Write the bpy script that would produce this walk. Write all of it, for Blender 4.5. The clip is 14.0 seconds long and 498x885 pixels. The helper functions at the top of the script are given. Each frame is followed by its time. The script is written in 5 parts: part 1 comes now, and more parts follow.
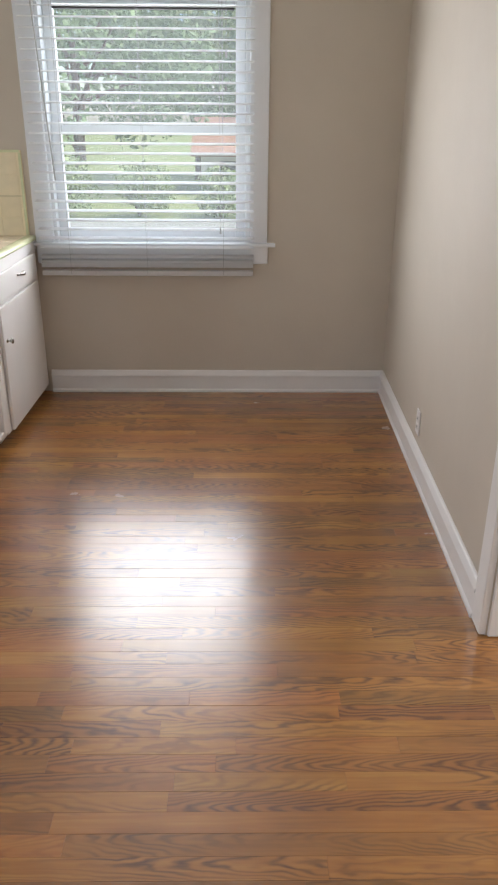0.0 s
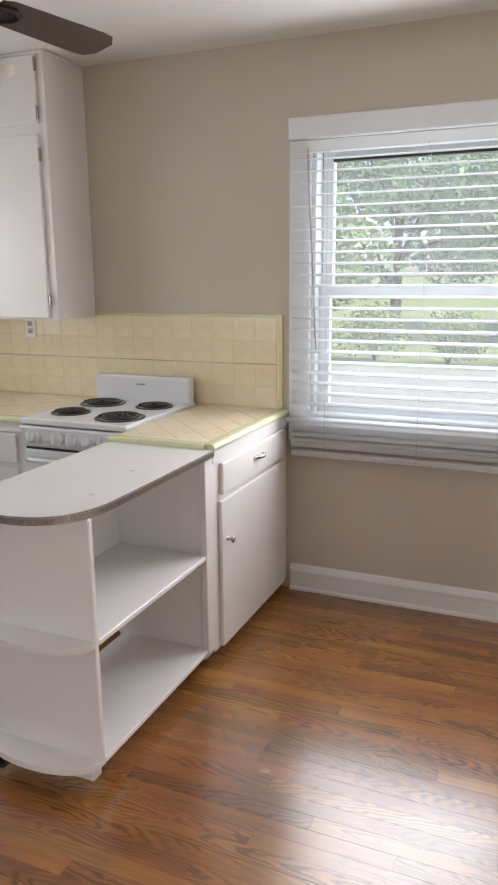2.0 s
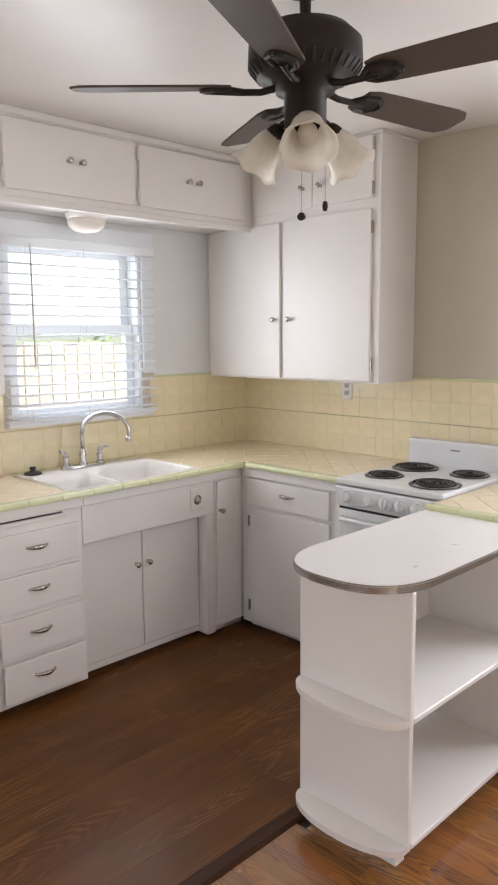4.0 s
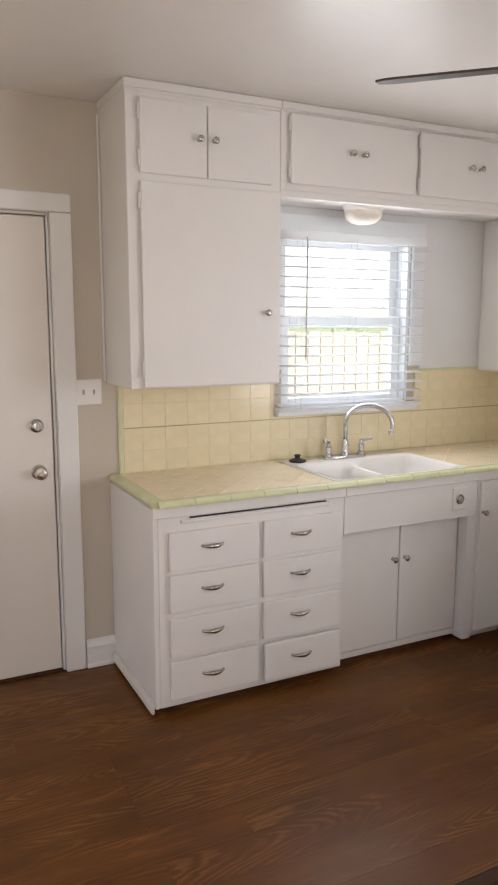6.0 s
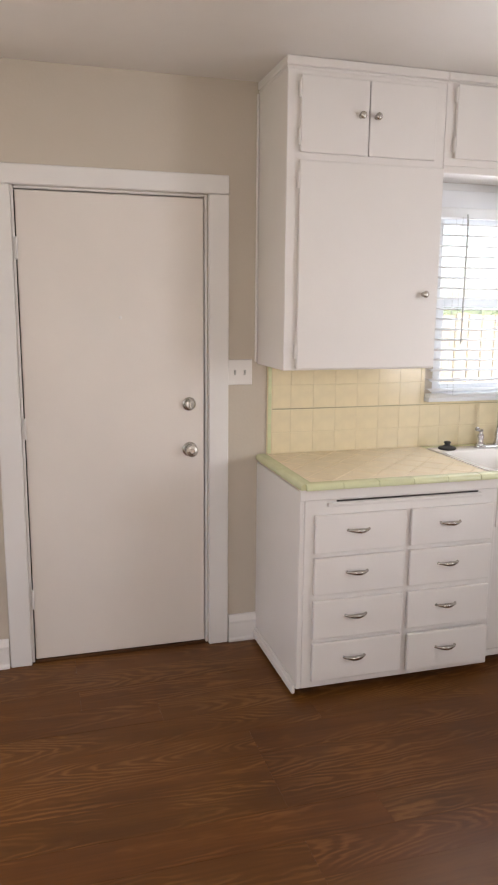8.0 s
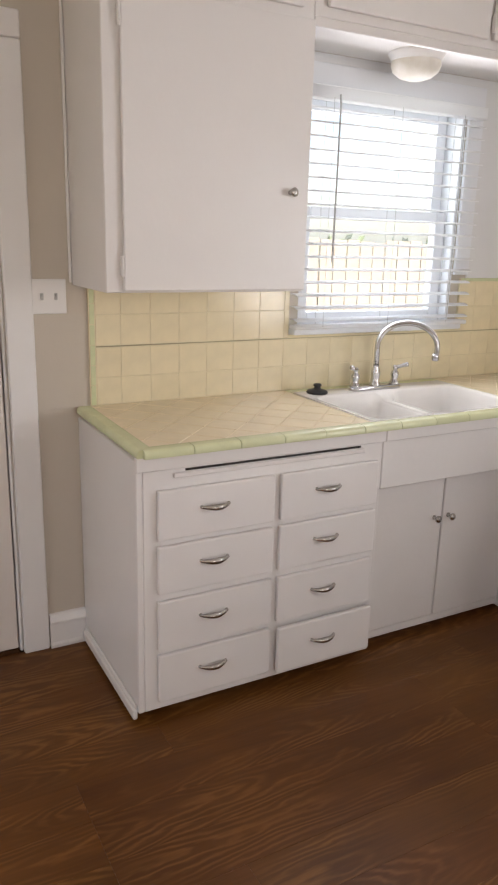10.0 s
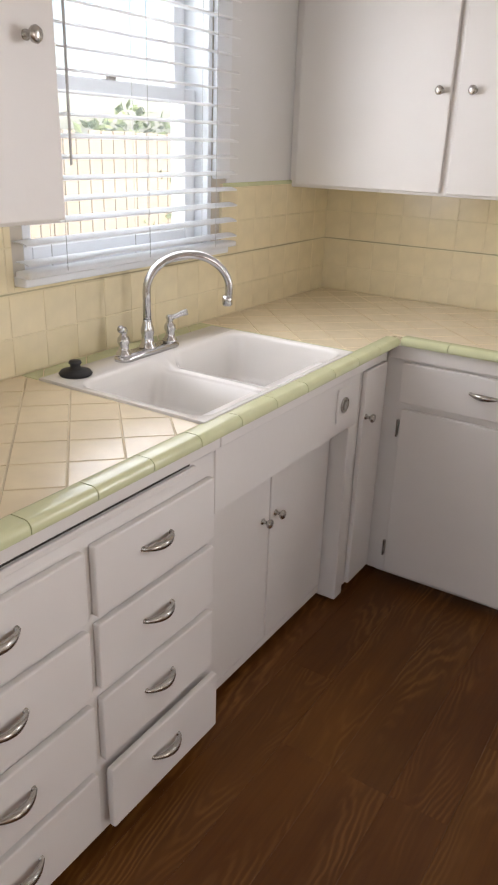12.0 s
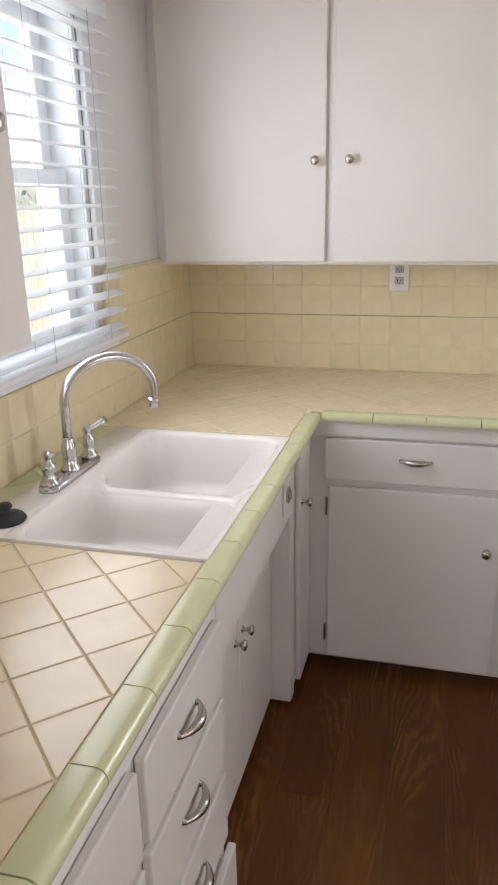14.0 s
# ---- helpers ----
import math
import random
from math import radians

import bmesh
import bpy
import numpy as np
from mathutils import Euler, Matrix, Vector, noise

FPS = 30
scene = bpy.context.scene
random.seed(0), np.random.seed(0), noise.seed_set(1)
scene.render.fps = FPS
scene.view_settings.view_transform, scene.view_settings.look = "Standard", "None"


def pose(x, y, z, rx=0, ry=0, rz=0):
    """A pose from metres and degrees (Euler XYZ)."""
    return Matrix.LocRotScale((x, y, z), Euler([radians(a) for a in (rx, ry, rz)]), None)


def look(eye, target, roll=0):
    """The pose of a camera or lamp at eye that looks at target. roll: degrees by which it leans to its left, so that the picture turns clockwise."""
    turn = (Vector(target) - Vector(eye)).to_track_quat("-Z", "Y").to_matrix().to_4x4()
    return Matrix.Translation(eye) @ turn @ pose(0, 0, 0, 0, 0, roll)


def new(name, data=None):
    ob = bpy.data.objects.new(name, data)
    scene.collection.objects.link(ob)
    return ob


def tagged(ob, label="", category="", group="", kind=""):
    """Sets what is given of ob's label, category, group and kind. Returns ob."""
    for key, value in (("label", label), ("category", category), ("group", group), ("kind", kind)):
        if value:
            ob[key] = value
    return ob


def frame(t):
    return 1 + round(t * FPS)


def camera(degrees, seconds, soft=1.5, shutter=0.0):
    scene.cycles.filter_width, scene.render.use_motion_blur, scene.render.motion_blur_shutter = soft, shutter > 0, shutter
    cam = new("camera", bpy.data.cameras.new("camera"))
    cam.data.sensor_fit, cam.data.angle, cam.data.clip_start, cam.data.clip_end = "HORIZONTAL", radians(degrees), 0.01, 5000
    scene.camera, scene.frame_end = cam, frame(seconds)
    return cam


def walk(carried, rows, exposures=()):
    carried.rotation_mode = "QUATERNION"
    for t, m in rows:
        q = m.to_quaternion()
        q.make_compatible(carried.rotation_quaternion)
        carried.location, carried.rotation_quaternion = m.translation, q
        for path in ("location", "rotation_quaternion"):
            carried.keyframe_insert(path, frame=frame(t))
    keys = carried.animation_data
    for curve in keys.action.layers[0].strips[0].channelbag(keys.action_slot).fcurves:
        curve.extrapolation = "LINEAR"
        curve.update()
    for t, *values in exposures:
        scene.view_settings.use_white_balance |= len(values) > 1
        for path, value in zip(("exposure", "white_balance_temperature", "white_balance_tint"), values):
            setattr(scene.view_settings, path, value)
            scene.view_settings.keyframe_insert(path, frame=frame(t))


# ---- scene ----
cam = camera(37.2, 14.0, soft=2.2)
PATH = [
    (0, (0.623, 1.059, 1.466), (0.649, 2.894, 0.682), 0.4),
    (0.5, (0.683, 1.295, 1.473), (0.545, 3.153, 0.751), 0.4),
    (1, (0.687, 1.567, 1.478), (0.475, 3.461, 0.872), -0.1),
    (1.5, (0.701, 1.849, 1.509), (0.239, 3.721, 0.978), -0.3),
    (2, (0.671, 2.025, 1.526), (-0.092, 3.82, 1.084), -0.5),
    (2.5, (0.632, 2.036, 1.539), (-0.347, 3.741, 1.17), -0.9),
    (3, (0.587, 2.013, 1.557), (-0.558, 3.619, 1.227), -0.8),
    (3.2, (0.577, 2.0, 1.565), (-0.627, 3.566, 1.245), -0.7),
    (5.3, (0.485, 1.918, 1.572), (-1.164, 3.009, 1.271), -0.2),
    (5.5, (0.474, 1.903, 1.587), (-1.209, 2.936, 1.276), -0.1),
    (6, (0.459, 1.877, 1.584), (-1.307, 2.76, 1.268), 0.1),
    (6.5, (0.442, 1.851, 1.584), (-1.385, 2.597, 1.259), 0.2),
    (7, (0.432, 1.819, 1.585), (-1.433, 2.458, 1.247), 0.3),
    (7.5, (0.425, 1.811, 1.582), (-1.459, 2.386, 1.232), 0.4),
    (8, (0.419, 1.814, 1.585), (-1.468, 2.366, 1.218), 0.5),
    (8.5, (0.398, 1.835, 1.574), (-1.452, 2.492, 1.194), 0.7),
    (8.7, (0.371, 1.861, 1.575), (-1.451, 2.582, 1.176), 1.0),
    (10.8, (-0.827, 2.293, 1.443), (-2.392, 3.358, 0.795), 2.0),
    (11, (-0.941, 2.343, 1.453), (-2.449, 3.457, 0.756), 2.1),
    (11.5, (-1.13, 2.421, 1.462), (-2.41, 3.757, 0.704), 2.4),
    (12, (-1.312, 2.414, 1.48), (-2.302, 3.978, 0.723), 1.9),
    (12.5, (-1.454, 2.493, 1.485), (-2.234, 4.166, 0.716), 1.2),
    (13, (-1.576, 2.578, 1.5), (-2.225, 4.314, 0.748), 0.2),
    (13.5, (-1.733, 2.53, 1.513), (-2.298, 4.315, 0.808), -0.7),
    (14, (-1.809, 2.477, 1.53), (-2.299, 4.313, 0.908), -1.2),
]
walk(cam, [(t, look(eye, target, roll)) for t, eye, target, roll in PATH],
     exposures=[(0.0, 0.56, 6480, 12), (1.5, 0.55, 6500, 14), (3.0, 0.95, 6480, 15), (5.5, 0.95, 6620, 15), (7.0, 0.97, 6680, 15), (8.0, 1.10, 6650, 16), (8.7, 1.06, 6650, 16), (11.0, 0.86, 6700, 16), (13.0, 0.86, 6680, 16), (14.0, 0.80, 6620, 16)])

S, B, CZ = -2.79, 5.28, 2.508        # sink wall, back wall, ceiling

# ---- daylight: bright, hazy sky, soft sun over the house ----
world = bpy.data.worlds.new("sky")
scene.world = world
world.use_nodes = True
wn, wl = world.node_tree.nodes, world.node_tree.links
sky = wn.new("ShaderNodeTexSky")
sky.sky_type = "NISHITA"
sky.sun_disc = False
sky.sun_elevation, sky.sun_rotation = radians(51.5), radians(92)
sky.dust_density, sky.ozone_density = 1.5, 0.5
wl.new(sky.outputs[0], wn["Background"].inputs[0])
wn["Background"].inputs[1].default_value = 0.15

sun_data = bpy.data.lights.new("sun", "SUN")
sun_data.energy, sun_data.angle, sun_data.color = 4.2, radians(3), (1.0, 0.95, 0.87)
sun = new("sun", sun_data)
sun.matrix_world = look((0, 0, 0), (-0.62, 0.02, -0.78))


def area_lamp(name, m, w, h, power, colour=(1.0, 1.0, 1.0)):
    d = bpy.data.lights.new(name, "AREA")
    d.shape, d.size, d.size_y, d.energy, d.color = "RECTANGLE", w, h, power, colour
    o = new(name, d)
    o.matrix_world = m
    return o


# unseen rear and side lamps, added to fill the room behind the walk
area_lamp("rear_fill_light", pose(-0.6, -1.45, 1.6, 90, 0, 0), 2.4, 1.2, 6, (0.98, 0.98, 1.0))
area_lamp("side_fill_light", pose(S + 0.04, -0.35, 1.5, 90, 0, -90), 1.8, 1.3, 20, (1.0, 0.99, 0.97))
# added lamp beyond the right wall, brightens faces turned to +x
area_lamp("right_fill_light", pose(2.9, 2.5, 1.35, 90, 0, 88), 1.8, 1.3, 27, (1.0, 0.99, 0.97))
# stand-in lamps for the sky's light, before and behind the two kitchen blinds
area_lamp("back_window_light", pose(0.1375, B - 0.125, 1.48, 90, 0, 180), 1.07, 1.22, 15, (0.95, 0.97, 1.0))
area_lamp("back_sky_light", pose(0.1375, B + 0.2, 1.48, 90, 0, 180), 1.03, 1.18, 11, (0.90, 0.95, 1.0))
area_lamp("sink_window_light", pose(S + 0.12, 4.075, 1.59, 90, 0, -90), 0.79, 0.88, 4.2, (0.93, 0.96, 1.0))
area_lamp("sink_sky_light", pose(S - 0.2, 4.075, 1.59, 90, 0, -90), 0.75, 0.84, 4.5, (0.90, 0.95, 1.0))

# ---- materials ----


def base_mat(name, colour, rough=0.5, metal=0.0):
    m = bpy.data.materials.new(name)
    m.use_nodes = True
    b = m.node_tree.nodes["Principled BSDF"]
    b.inputs["Base Color"].default_value = (*colour, 1)
    b.inputs["Roughness"].default_value = rough
    b.inputs["Metallic"].default_value = metal
    return m, m.node_tree.nodes, m.node_tree.links, b


def noise_tex(n, l, scale, detail=4, stretch=None, rough=0.55):
    tc = n.new("ShaderNodeTexCoord")
    t = n.new("ShaderNodeTexNoise")
    t.inputs["Scale"].default_value, t.inputs["Detail"].default_value = scale, detail
    t.inputs["Roughness"].default_value = rough
    if stretch:
        mp = n.new("ShaderNodeMapping")
        mp.inputs["Scale"].default_value = stretch
        l.new(tc.outputs["Object"], mp.inputs[0])
        l.new(mp.outputs[0], t.inputs[0])
    else:
        l.new(tc.outputs["Object"], t.inputs[0])
    return t


def ramp(n, l, src, stops):
    r = n.new("ShaderNodeValToRGB")
    el = r.color_ramp.elements
    while len(el) < len(stops):
        el.new(0.5)
    for e, (p, c) in zip(el, stops):
        e.position, e.color = p, (*c, 1)
    l.new(src, r.inputs[0])
    return r


def paint(name, colour, rough=0.4, vary=0.05, bump=0.12, scale=60):
    """Painted surface: faint large blotches, fine roller or brush relief, uneven gloss."""
    m, n, l, b = base_mat(name, colour, rough)
    big = noise_tex(n, l, 2.2, 5)
    c = [max(0, x * (1 - vary)) for x in colour], [min(1, x * (1 + vary)) for x in colour]
    r = ramp(n, l, big.outputs[0], [(0.3, c[0]), (0.7, c[1])])
    l.new(r.outputs[0], b.inputs["Base Color"])
    fine = noise_tex(n, l, scale, 6)
    bp = n.new("ShaderNodeBump")
    bp.inputs["Strength"].default_value, bp.inputs["Distance"].default_value = bump, 0.004
    l.new(fine.outputs[0], bp.inputs["Height"])
    l.new(bp.outputs[0], b.inputs["Normal"])
    mr = n.new("ShaderNodeMapRange")
    mr.inputs["To Min"].default_value, mr.inputs["To Max"].default_value = rough - 0.08, rough + 0.1
    mid = noise_tex(n, l, 9, 4)
    l.new(mid.outputs[0], mr.inputs[0])
    l.new(mr.outputs[0], b.inputs["Roughness"])
    return m


def wood_floor(name, along, ground_tones, line_tone, rough, ring, lines, vary=1.0, coat=0.0, coat_rough=0.2, clear_at=(0.38, 0.60)):
    """Plain-sawn boards: growth rings cut flat into cathedral arches, each board with its own heart line, tone and pores."""
    m, n, l, b = base_mat(name, ground_tones[1], rough)
    tc, info, geo = n.new("ShaderNodeTexCoord"), n.new("ShaderNodeObjectInfo"), n.new("ShaderNodeNewGeometry")

    def calc(op, *args):
        k = n.new("ShaderNodeMath")
        k.operation = op
        for i, a in enumerate(args):
            if isinstance(a, (int, float)):
                k.inputs[i].default_value = a
            else:
                l.new(a, k.inputs[i])
        return k.outputs[0]

    def noise(vec, scale, detail, rough_n=0.55):
        t = n.new("ShaderNodeTexNoise")
        t.inputs["Scale"].default_value, t.inputs["Detail"].default_value, t.inputs["Roughness"].default_value = scale, detail, rough_n
        l.new(vec, t.inputs[0])
        return t.outputs[0]

    def stretched(src, scale):
        mp = n.new("ShaderNodeMapping")
        mp.inputs["Scale"].default_value = scale
        l.new(src, mp.inputs[0])
        return mp.outputs[0]

    def spread(src, lo, hi, to_lo, to_hi):
        k = n.new("ShaderNodeMapRange")
        for i, v in enumerate((lo, hi, to_lo, to_hi)):
            k.inputs[1 + i].default_value = v
        l.new(src, k.inputs[0])
        return k.outputs[0]

    rnd = info.outputs["Random"]
    rnd2 = calc("FRACT", calc("MULTIPLY", rnd, 17.31))
    rnd3 = calc("FRACT", calc("MULTIPLY", rnd, 61.7))
    sep = n.new("ShaderNodeSeparateXYZ")
    l.new(tc.outputs["Object"], sep.inputs[0])
    u, v = (sep.outputs[0], sep.outputs[1]) if along == "x" else (sep.outputs[1], sep.outputs[0])
    off = n.new("ShaderNodeVectorMath")
    off.operation = "MULTIPLY_ADD"
    off.inputs[1].default_value = (37, 53, 11)
    l.new(rnd, off.inputs[0])
    l.new(tc.outputs["Object"], off.inputs[2])
    own = off.outputs[0]
    long = (lambda k, c: (k, c, c)) if along == "x" else (lambda k, c: (c, k, c))
    wobble = noise(stretched(own, long(2.0, 9.0)), 1.0, 3)
    jag = noise(stretched(own, long(16.0, 42.0)), 1.0, 2)
    heart = calc("MULTIPLY_ADD", rnd2, 0.07, -0.035)
    across = calc("SUBTRACT", v, heart)
    depth = calc("MULTIPLY_ADD", rnd3, 0.05 if along == "y" else 0.028, 0.014)
    radius = calc("SQRT", calc("ADD", calc("MULTIPLY", across, across), calc("MULTIPLY", depth, depth)))
    lean = calc("MULTIPLY", u, calc("MULTIPLY_ADD", rnd3, 0.36, -0.18))
    path = calc("ADD", calc("ADD", radius, lean), calc("MULTIPLY_ADD", wobble, 0.09, calc("MULTIPLY", jag, 0.010)))
    wave = calc("MULTIPLY_ADD", calc("SINE", calc("MULTIPLY", path, 2 * math.pi / ring)), 0.5, 0.5)
    wave = calc("POWER", wave, 1.7)
    clear = spread(noise(stretched(own, long(1.6, 7.0)), 1.0, 2), *clear_at, 0.04, 1.0)
    pores = noise(stretched(own, long(4.0, 110.0)), 1.0, 5, 0.6)
    streak = noise(stretched(own, long(1.0, 16.0)), 1.0, 4)
    body = ramp(n, l, calc("MULTIPLY_ADD", noise(geo.outputs["Position"], 2.2, 3), 0.45, calc("MULTIPLY_ADD", pores, 0.22, calc("MULTIPLY", streak, 0.33))), [(0.33, ground_tones[0]), (0.5, ground_tones[1]), (0.68, ground_tones[2])])
    mix = n.new("ShaderNodeMix")
    mix.data_type = "RGBA"
    l.new(calc("MULTIPLY", calc("MULTIPLY", wave, clear), calc("MULTIPLY", spread(pores, 0.3, 0.65, 0.5, 1.0), lines)), mix.inputs[0])
    l.new(body.outputs[0], mix.inputs[6])
    mix.inputs[7].default_value = (*line_tone, 1)
    hs = n.new("ShaderNodeHueSaturation")
    l.new(spread(rnd, 0, 1, 1 - 0.22 * vary, 1 + 0.20 * vary), hs.inputs["Value"])
    l.new(spread(rnd2, 0, 1, 0.5 - 0.008 * vary, 0.5 + 0.006 * vary), hs.inputs["Hue"])
    l.new(mix.outputs[2], hs.inputs["Color"])
    l.new(hs.outputs[0], b.inputs["Base Color"])
    wear = noise(geo.outputs["Position"], 4, 6)
    l.new(spread(wear, 0.3, 0.7, rough - 0.05, rough + 0.08), b.inputs["Roughness"])
    l.new(spread(wear, 0.3, 0.7, coat_rough - 0.03, coat_rough + 0.05), b.inputs["Coat Roughness"])
    bp = n.new("ShaderNodeBump")
    bp.inputs["Strength"].default_value, bp.inputs["Distance"].default_value = 0.12, 0.002
    l.new(pores, bp.inputs["Height"])
    l.new(bp.outputs[0], b.inputs["Normal"])
    b.inputs["Specular IOR Level"].default_value = 0.2
    b.inputs["Coat Weight"].default_value, b.inputs["Coat IOR"].default_value = coat, 1.9
    return m


def tile_mat(name, colour, rough=0.18):
    m, n, l, b = base_mat(name, colour, rough)
    info = n.new("ShaderNodeObjectInfo")
    t = noise_tex(n, l, 14, 4)
    r = ramp(n, l, t.outputs[0], [(0.3, [x * 0.95 for x in colour]), (0.7, [min(1, x * 1.04) for x in colour])])
    tone = n.new("ShaderNodeMapRange")
    tone.inputs["To Min"].default_value, tone.inputs["To Max"].default_value = 0.985, 1.015
    l.new(info.outputs["Random"], tone.inputs[0])
    hs = n.new("ShaderNodeHueSaturation")
    l.new(tone.outputs[0], hs.inputs["Value"])
    l.new(r.outputs[0], hs.inputs["Color"])
    l.new(hs.outputs[0], b.inputs["Base Color"])
    bp = n.new("ShaderNodeBump")
    bp.inputs["Strength"].default_value, bp.inputs["Distance"].default_value = 0.05, 0.004
    wav = noise_tex(n, l, 25, 2)
    l.new(wav.outputs[0], bp.inputs["Height"])
    l.new(bp.outputs[0], b.inputs["Normal"])
    return m


WHITE = paint("white_gloss_paint", (0.80, 0.775, 0.755), 0.34, 0.025, 0.10, 45)
TRIM = paint("white_trim_paint", (0.80, 0.785, 0.77), 0.38, 0.03, 0.10, 45)
DOORP = paint("white_door_paint", (0.78, 0.73, 0.68), 0.42, 0.03, 0.08, 40)
WALL = paint("beige_wall_paint", (0.58, 0.52, 0.44), 0.62, 0.03, 0.16, 70)
CEIL = paint("white_ceiling_paint", (0.80, 0.775, 0.75), 0.34, 0.025, 0.25, 22)
LAMIN = paint("white_laminate", (0.80, 0.79, 0.78), 0.3, 0.02, 0.02, 40)
OAK = wood_floor("oak_strip", "x", ((0.180, 0.063, 0.009), (0.315, 0.124, 0.020), (0.45, 0.203, 0.042)), (0.055, 0.017, 0.003), 0.42, 0.0105, 0.9, 1.0, 1.0, 0.225)
VINYL = wood_floor("brown_vinyl_plank", "y", ((0.076, 0.025, 0.0038), (0.118, 0.041, 0.0063), (0.165, 0.062, 0.0115)), (0.28, 0.125, 0.034), 0.38, 0.015, 0.65, 0.3, 0.08, 0.32, (0.47, 0.60))
STRIP = wood_floor("dark_threshold_wood", "y", ((0.04, 0.015, 0.006), (0.07, 0.028, 0.012), (0.10, 0.045, 0.02)), (0.03, 0.012, 0.005), 0.38, 0.01, 0.4)
YELLOW = tile_mat("cream_yellow_tile", (0.83, 0.73, 0.505), 0.16)
PEACH = tile_mat("cream_counter_tile", (0.84, 0.725, 0.52), 0.22)
GREEN = tile_mat("pale_green_trim_tile", (0.66, 0.69, 0.43), 0.2)
GROUT = paint("cream_grout", (0.775, 0.685, 0.465), 0.8, 0.12, 0.2, 120)
GROUT2 = paint("worn_counter_grout", (0.70, 0.605, 0.43), 0.8, 0.2, 0.2, 120)
GROUTD = paint("dark_grout", (0.46, 0.41, 0.26), 0.85, 0.3, 0.2, 60)
ALCOVE = paint("white_alcove_paint", (0.76, 0.765, 0.77), 0.5, 0.03, 0.14, 70)
PORC = paint("white_porcelain", (0.87, 0.855, 0.83), 0.15, 0.015, 0.02, 30)
ENAMEL = paint("white_stove_enamel", (0.78, 0.80, 0.82), 0.2, 0.01, 0.02, 30)
CHROME, _, _, _cb = base_mat("chrome", (0.56, 0.56, 0.57), 0.15, 1.0)
NICKEL, _, _, _nb = base_mat("worn_nickel", (0.48, 0.46, 0.43), 0.27, 1.0)
BLACK = paint("black_enamel", (0.012, 0.012, 0.013), 0.35, 0.1, 0.05, 80)
PAN, _, _, _pb = base_mat("dark_worn_chrome", (0.10, 0.10, 0.105), 0.3, 1.0)
RUBBER = paint("black_rubber", (0.02, 0.02, 0.022), 0.55, 0.1, 0.1, 80)
BRONZE = paint("dark_bronze_metal", (0.022, 0.015, 0.012), 0.5, 0.15, 0.06, 60)
BLADE = paint("brown_fan_blade", (0.075, 0.055, 0.043), 0.5, 0.12, 0.1, 30)
for _m in (BRONZE, BLADE):
    _m.node_tree.nodes["Principled BSDF"].inputs["Specular IOR Level"].default_value = 0.22
SASH = paint("white_sash_paint", (0.80, 0.82, 0.85), 0.4, 0.02, 0.06, 50)
PLATE = paint("white_plastic", (0.82, 0.80, 0.78), 0.3, 0.01, 0.01, 40)
# near-black paint that stands in for shade in gaps and slots
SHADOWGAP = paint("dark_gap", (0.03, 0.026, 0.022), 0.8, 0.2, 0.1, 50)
CORD = paint("blind_cord", (0.5, 0.5, 0.49), 0.7, 0.1, 0.1, 80)


def frosted():
    m, n, l, b = base_mat("alabaster_glass", (0.86, 0.80, 0.70), 0.35)
    b.inputs["Subsurface Weight"].default_value = 0.0
    t = noise_tex(n, l, 14, 4)
    r = ramp(n, l, t.outputs[0], [(0.3, (0.78, 0.73, 0.64)), (0.7, (0.92, 0.89, 0.84))])
    l.new(r.outputs[0], b.inputs["Base Color"])
    tr = n.new("ShaderNodeBsdfTranslucent")
    l.new(r.outputs[0], tr.inputs[0])
    mx = n.new("ShaderNodeMixShader")
    mx.inputs[0].default_value = 0.45
    l.new(b.outputs[0], mx.inputs[1])
    l.new(tr.outputs[0], mx.inputs[2])
    l.new(mx.outputs[0], n["Material Output"].inputs[0])
    return m


def thin_vinyl():
    m, n, l, b = base_mat("white_blind_vinyl", (0.9, 0.9, 0.9), 0.4)
    tr, mx = n.new("ShaderNodeBsdfTranslucent"), n.new("ShaderNodeMixShader")
    tr.inputs[0].default_value = (0.86, 0.87, 0.88, 1)
    mx.inputs[0].default_value = 0.58
    l.new(b.outputs[0], mx.inputs[1])
    l.new(tr.outputs[0], mx.inputs[2])
    l.new(mx.outputs[0], n["Material Output"].inputs[0])
    return m


def pane_glass():
    m, n, l, b = base_mat("window_glass", (1, 1, 1), 0.0)
    tr, gl, fr = n.new("ShaderNodeBsdfTransparent"), n.new("ShaderNodeBsdfGlossy"), n.new("ShaderNodeMath")
    lw = n.new("ShaderNodeLayerWeight")
    fr.operation, fr.inputs[1].default_value = "POWER", 5.0
    l.new(lw.outputs["Facing"], fr.inputs[0])
    tr.inputs[0].default_value = (0.96, 0.98, 0.97, 1)
    gl.inputs["Roughness"].default_value = 0.02
    mx = n.new("ShaderNodeMixShader")
    l.new(fr.outputs[0], mx.inputs[0])
    l.new(tr.outputs[0], mx.inputs[1])
    l.new(gl.outputs[0], mx.inputs[2])
    # haze of overexposed daylight, put into the glass as a translucent layer
    haze_film, haze_noise, veil = n.new("ShaderNodeBsdfTranslucent"), noise_tex(n, l, 7, 5), n.new("ShaderNodeMixShader")
    haze_film.inputs[0].default_value = (0.9, 0.92, 0.93, 1)
    amount = n.new("ShaderNodeMapRange")
    amount.inputs["To Min"].default_value, amount.inputs["To Max"].default_value = 0.03, 0.05
    l.new(haze_noise.outputs[0], amount.inputs[0])
    l.new(amount.outputs[0], veil.inputs[0])
    l.new(mx.outputs[0], veil.inputs[1])
    l.new(haze_film.outputs[0], veil.inputs[2])
    l.new(veil.outputs[0], n["Material Output"].inputs[0])
    return m


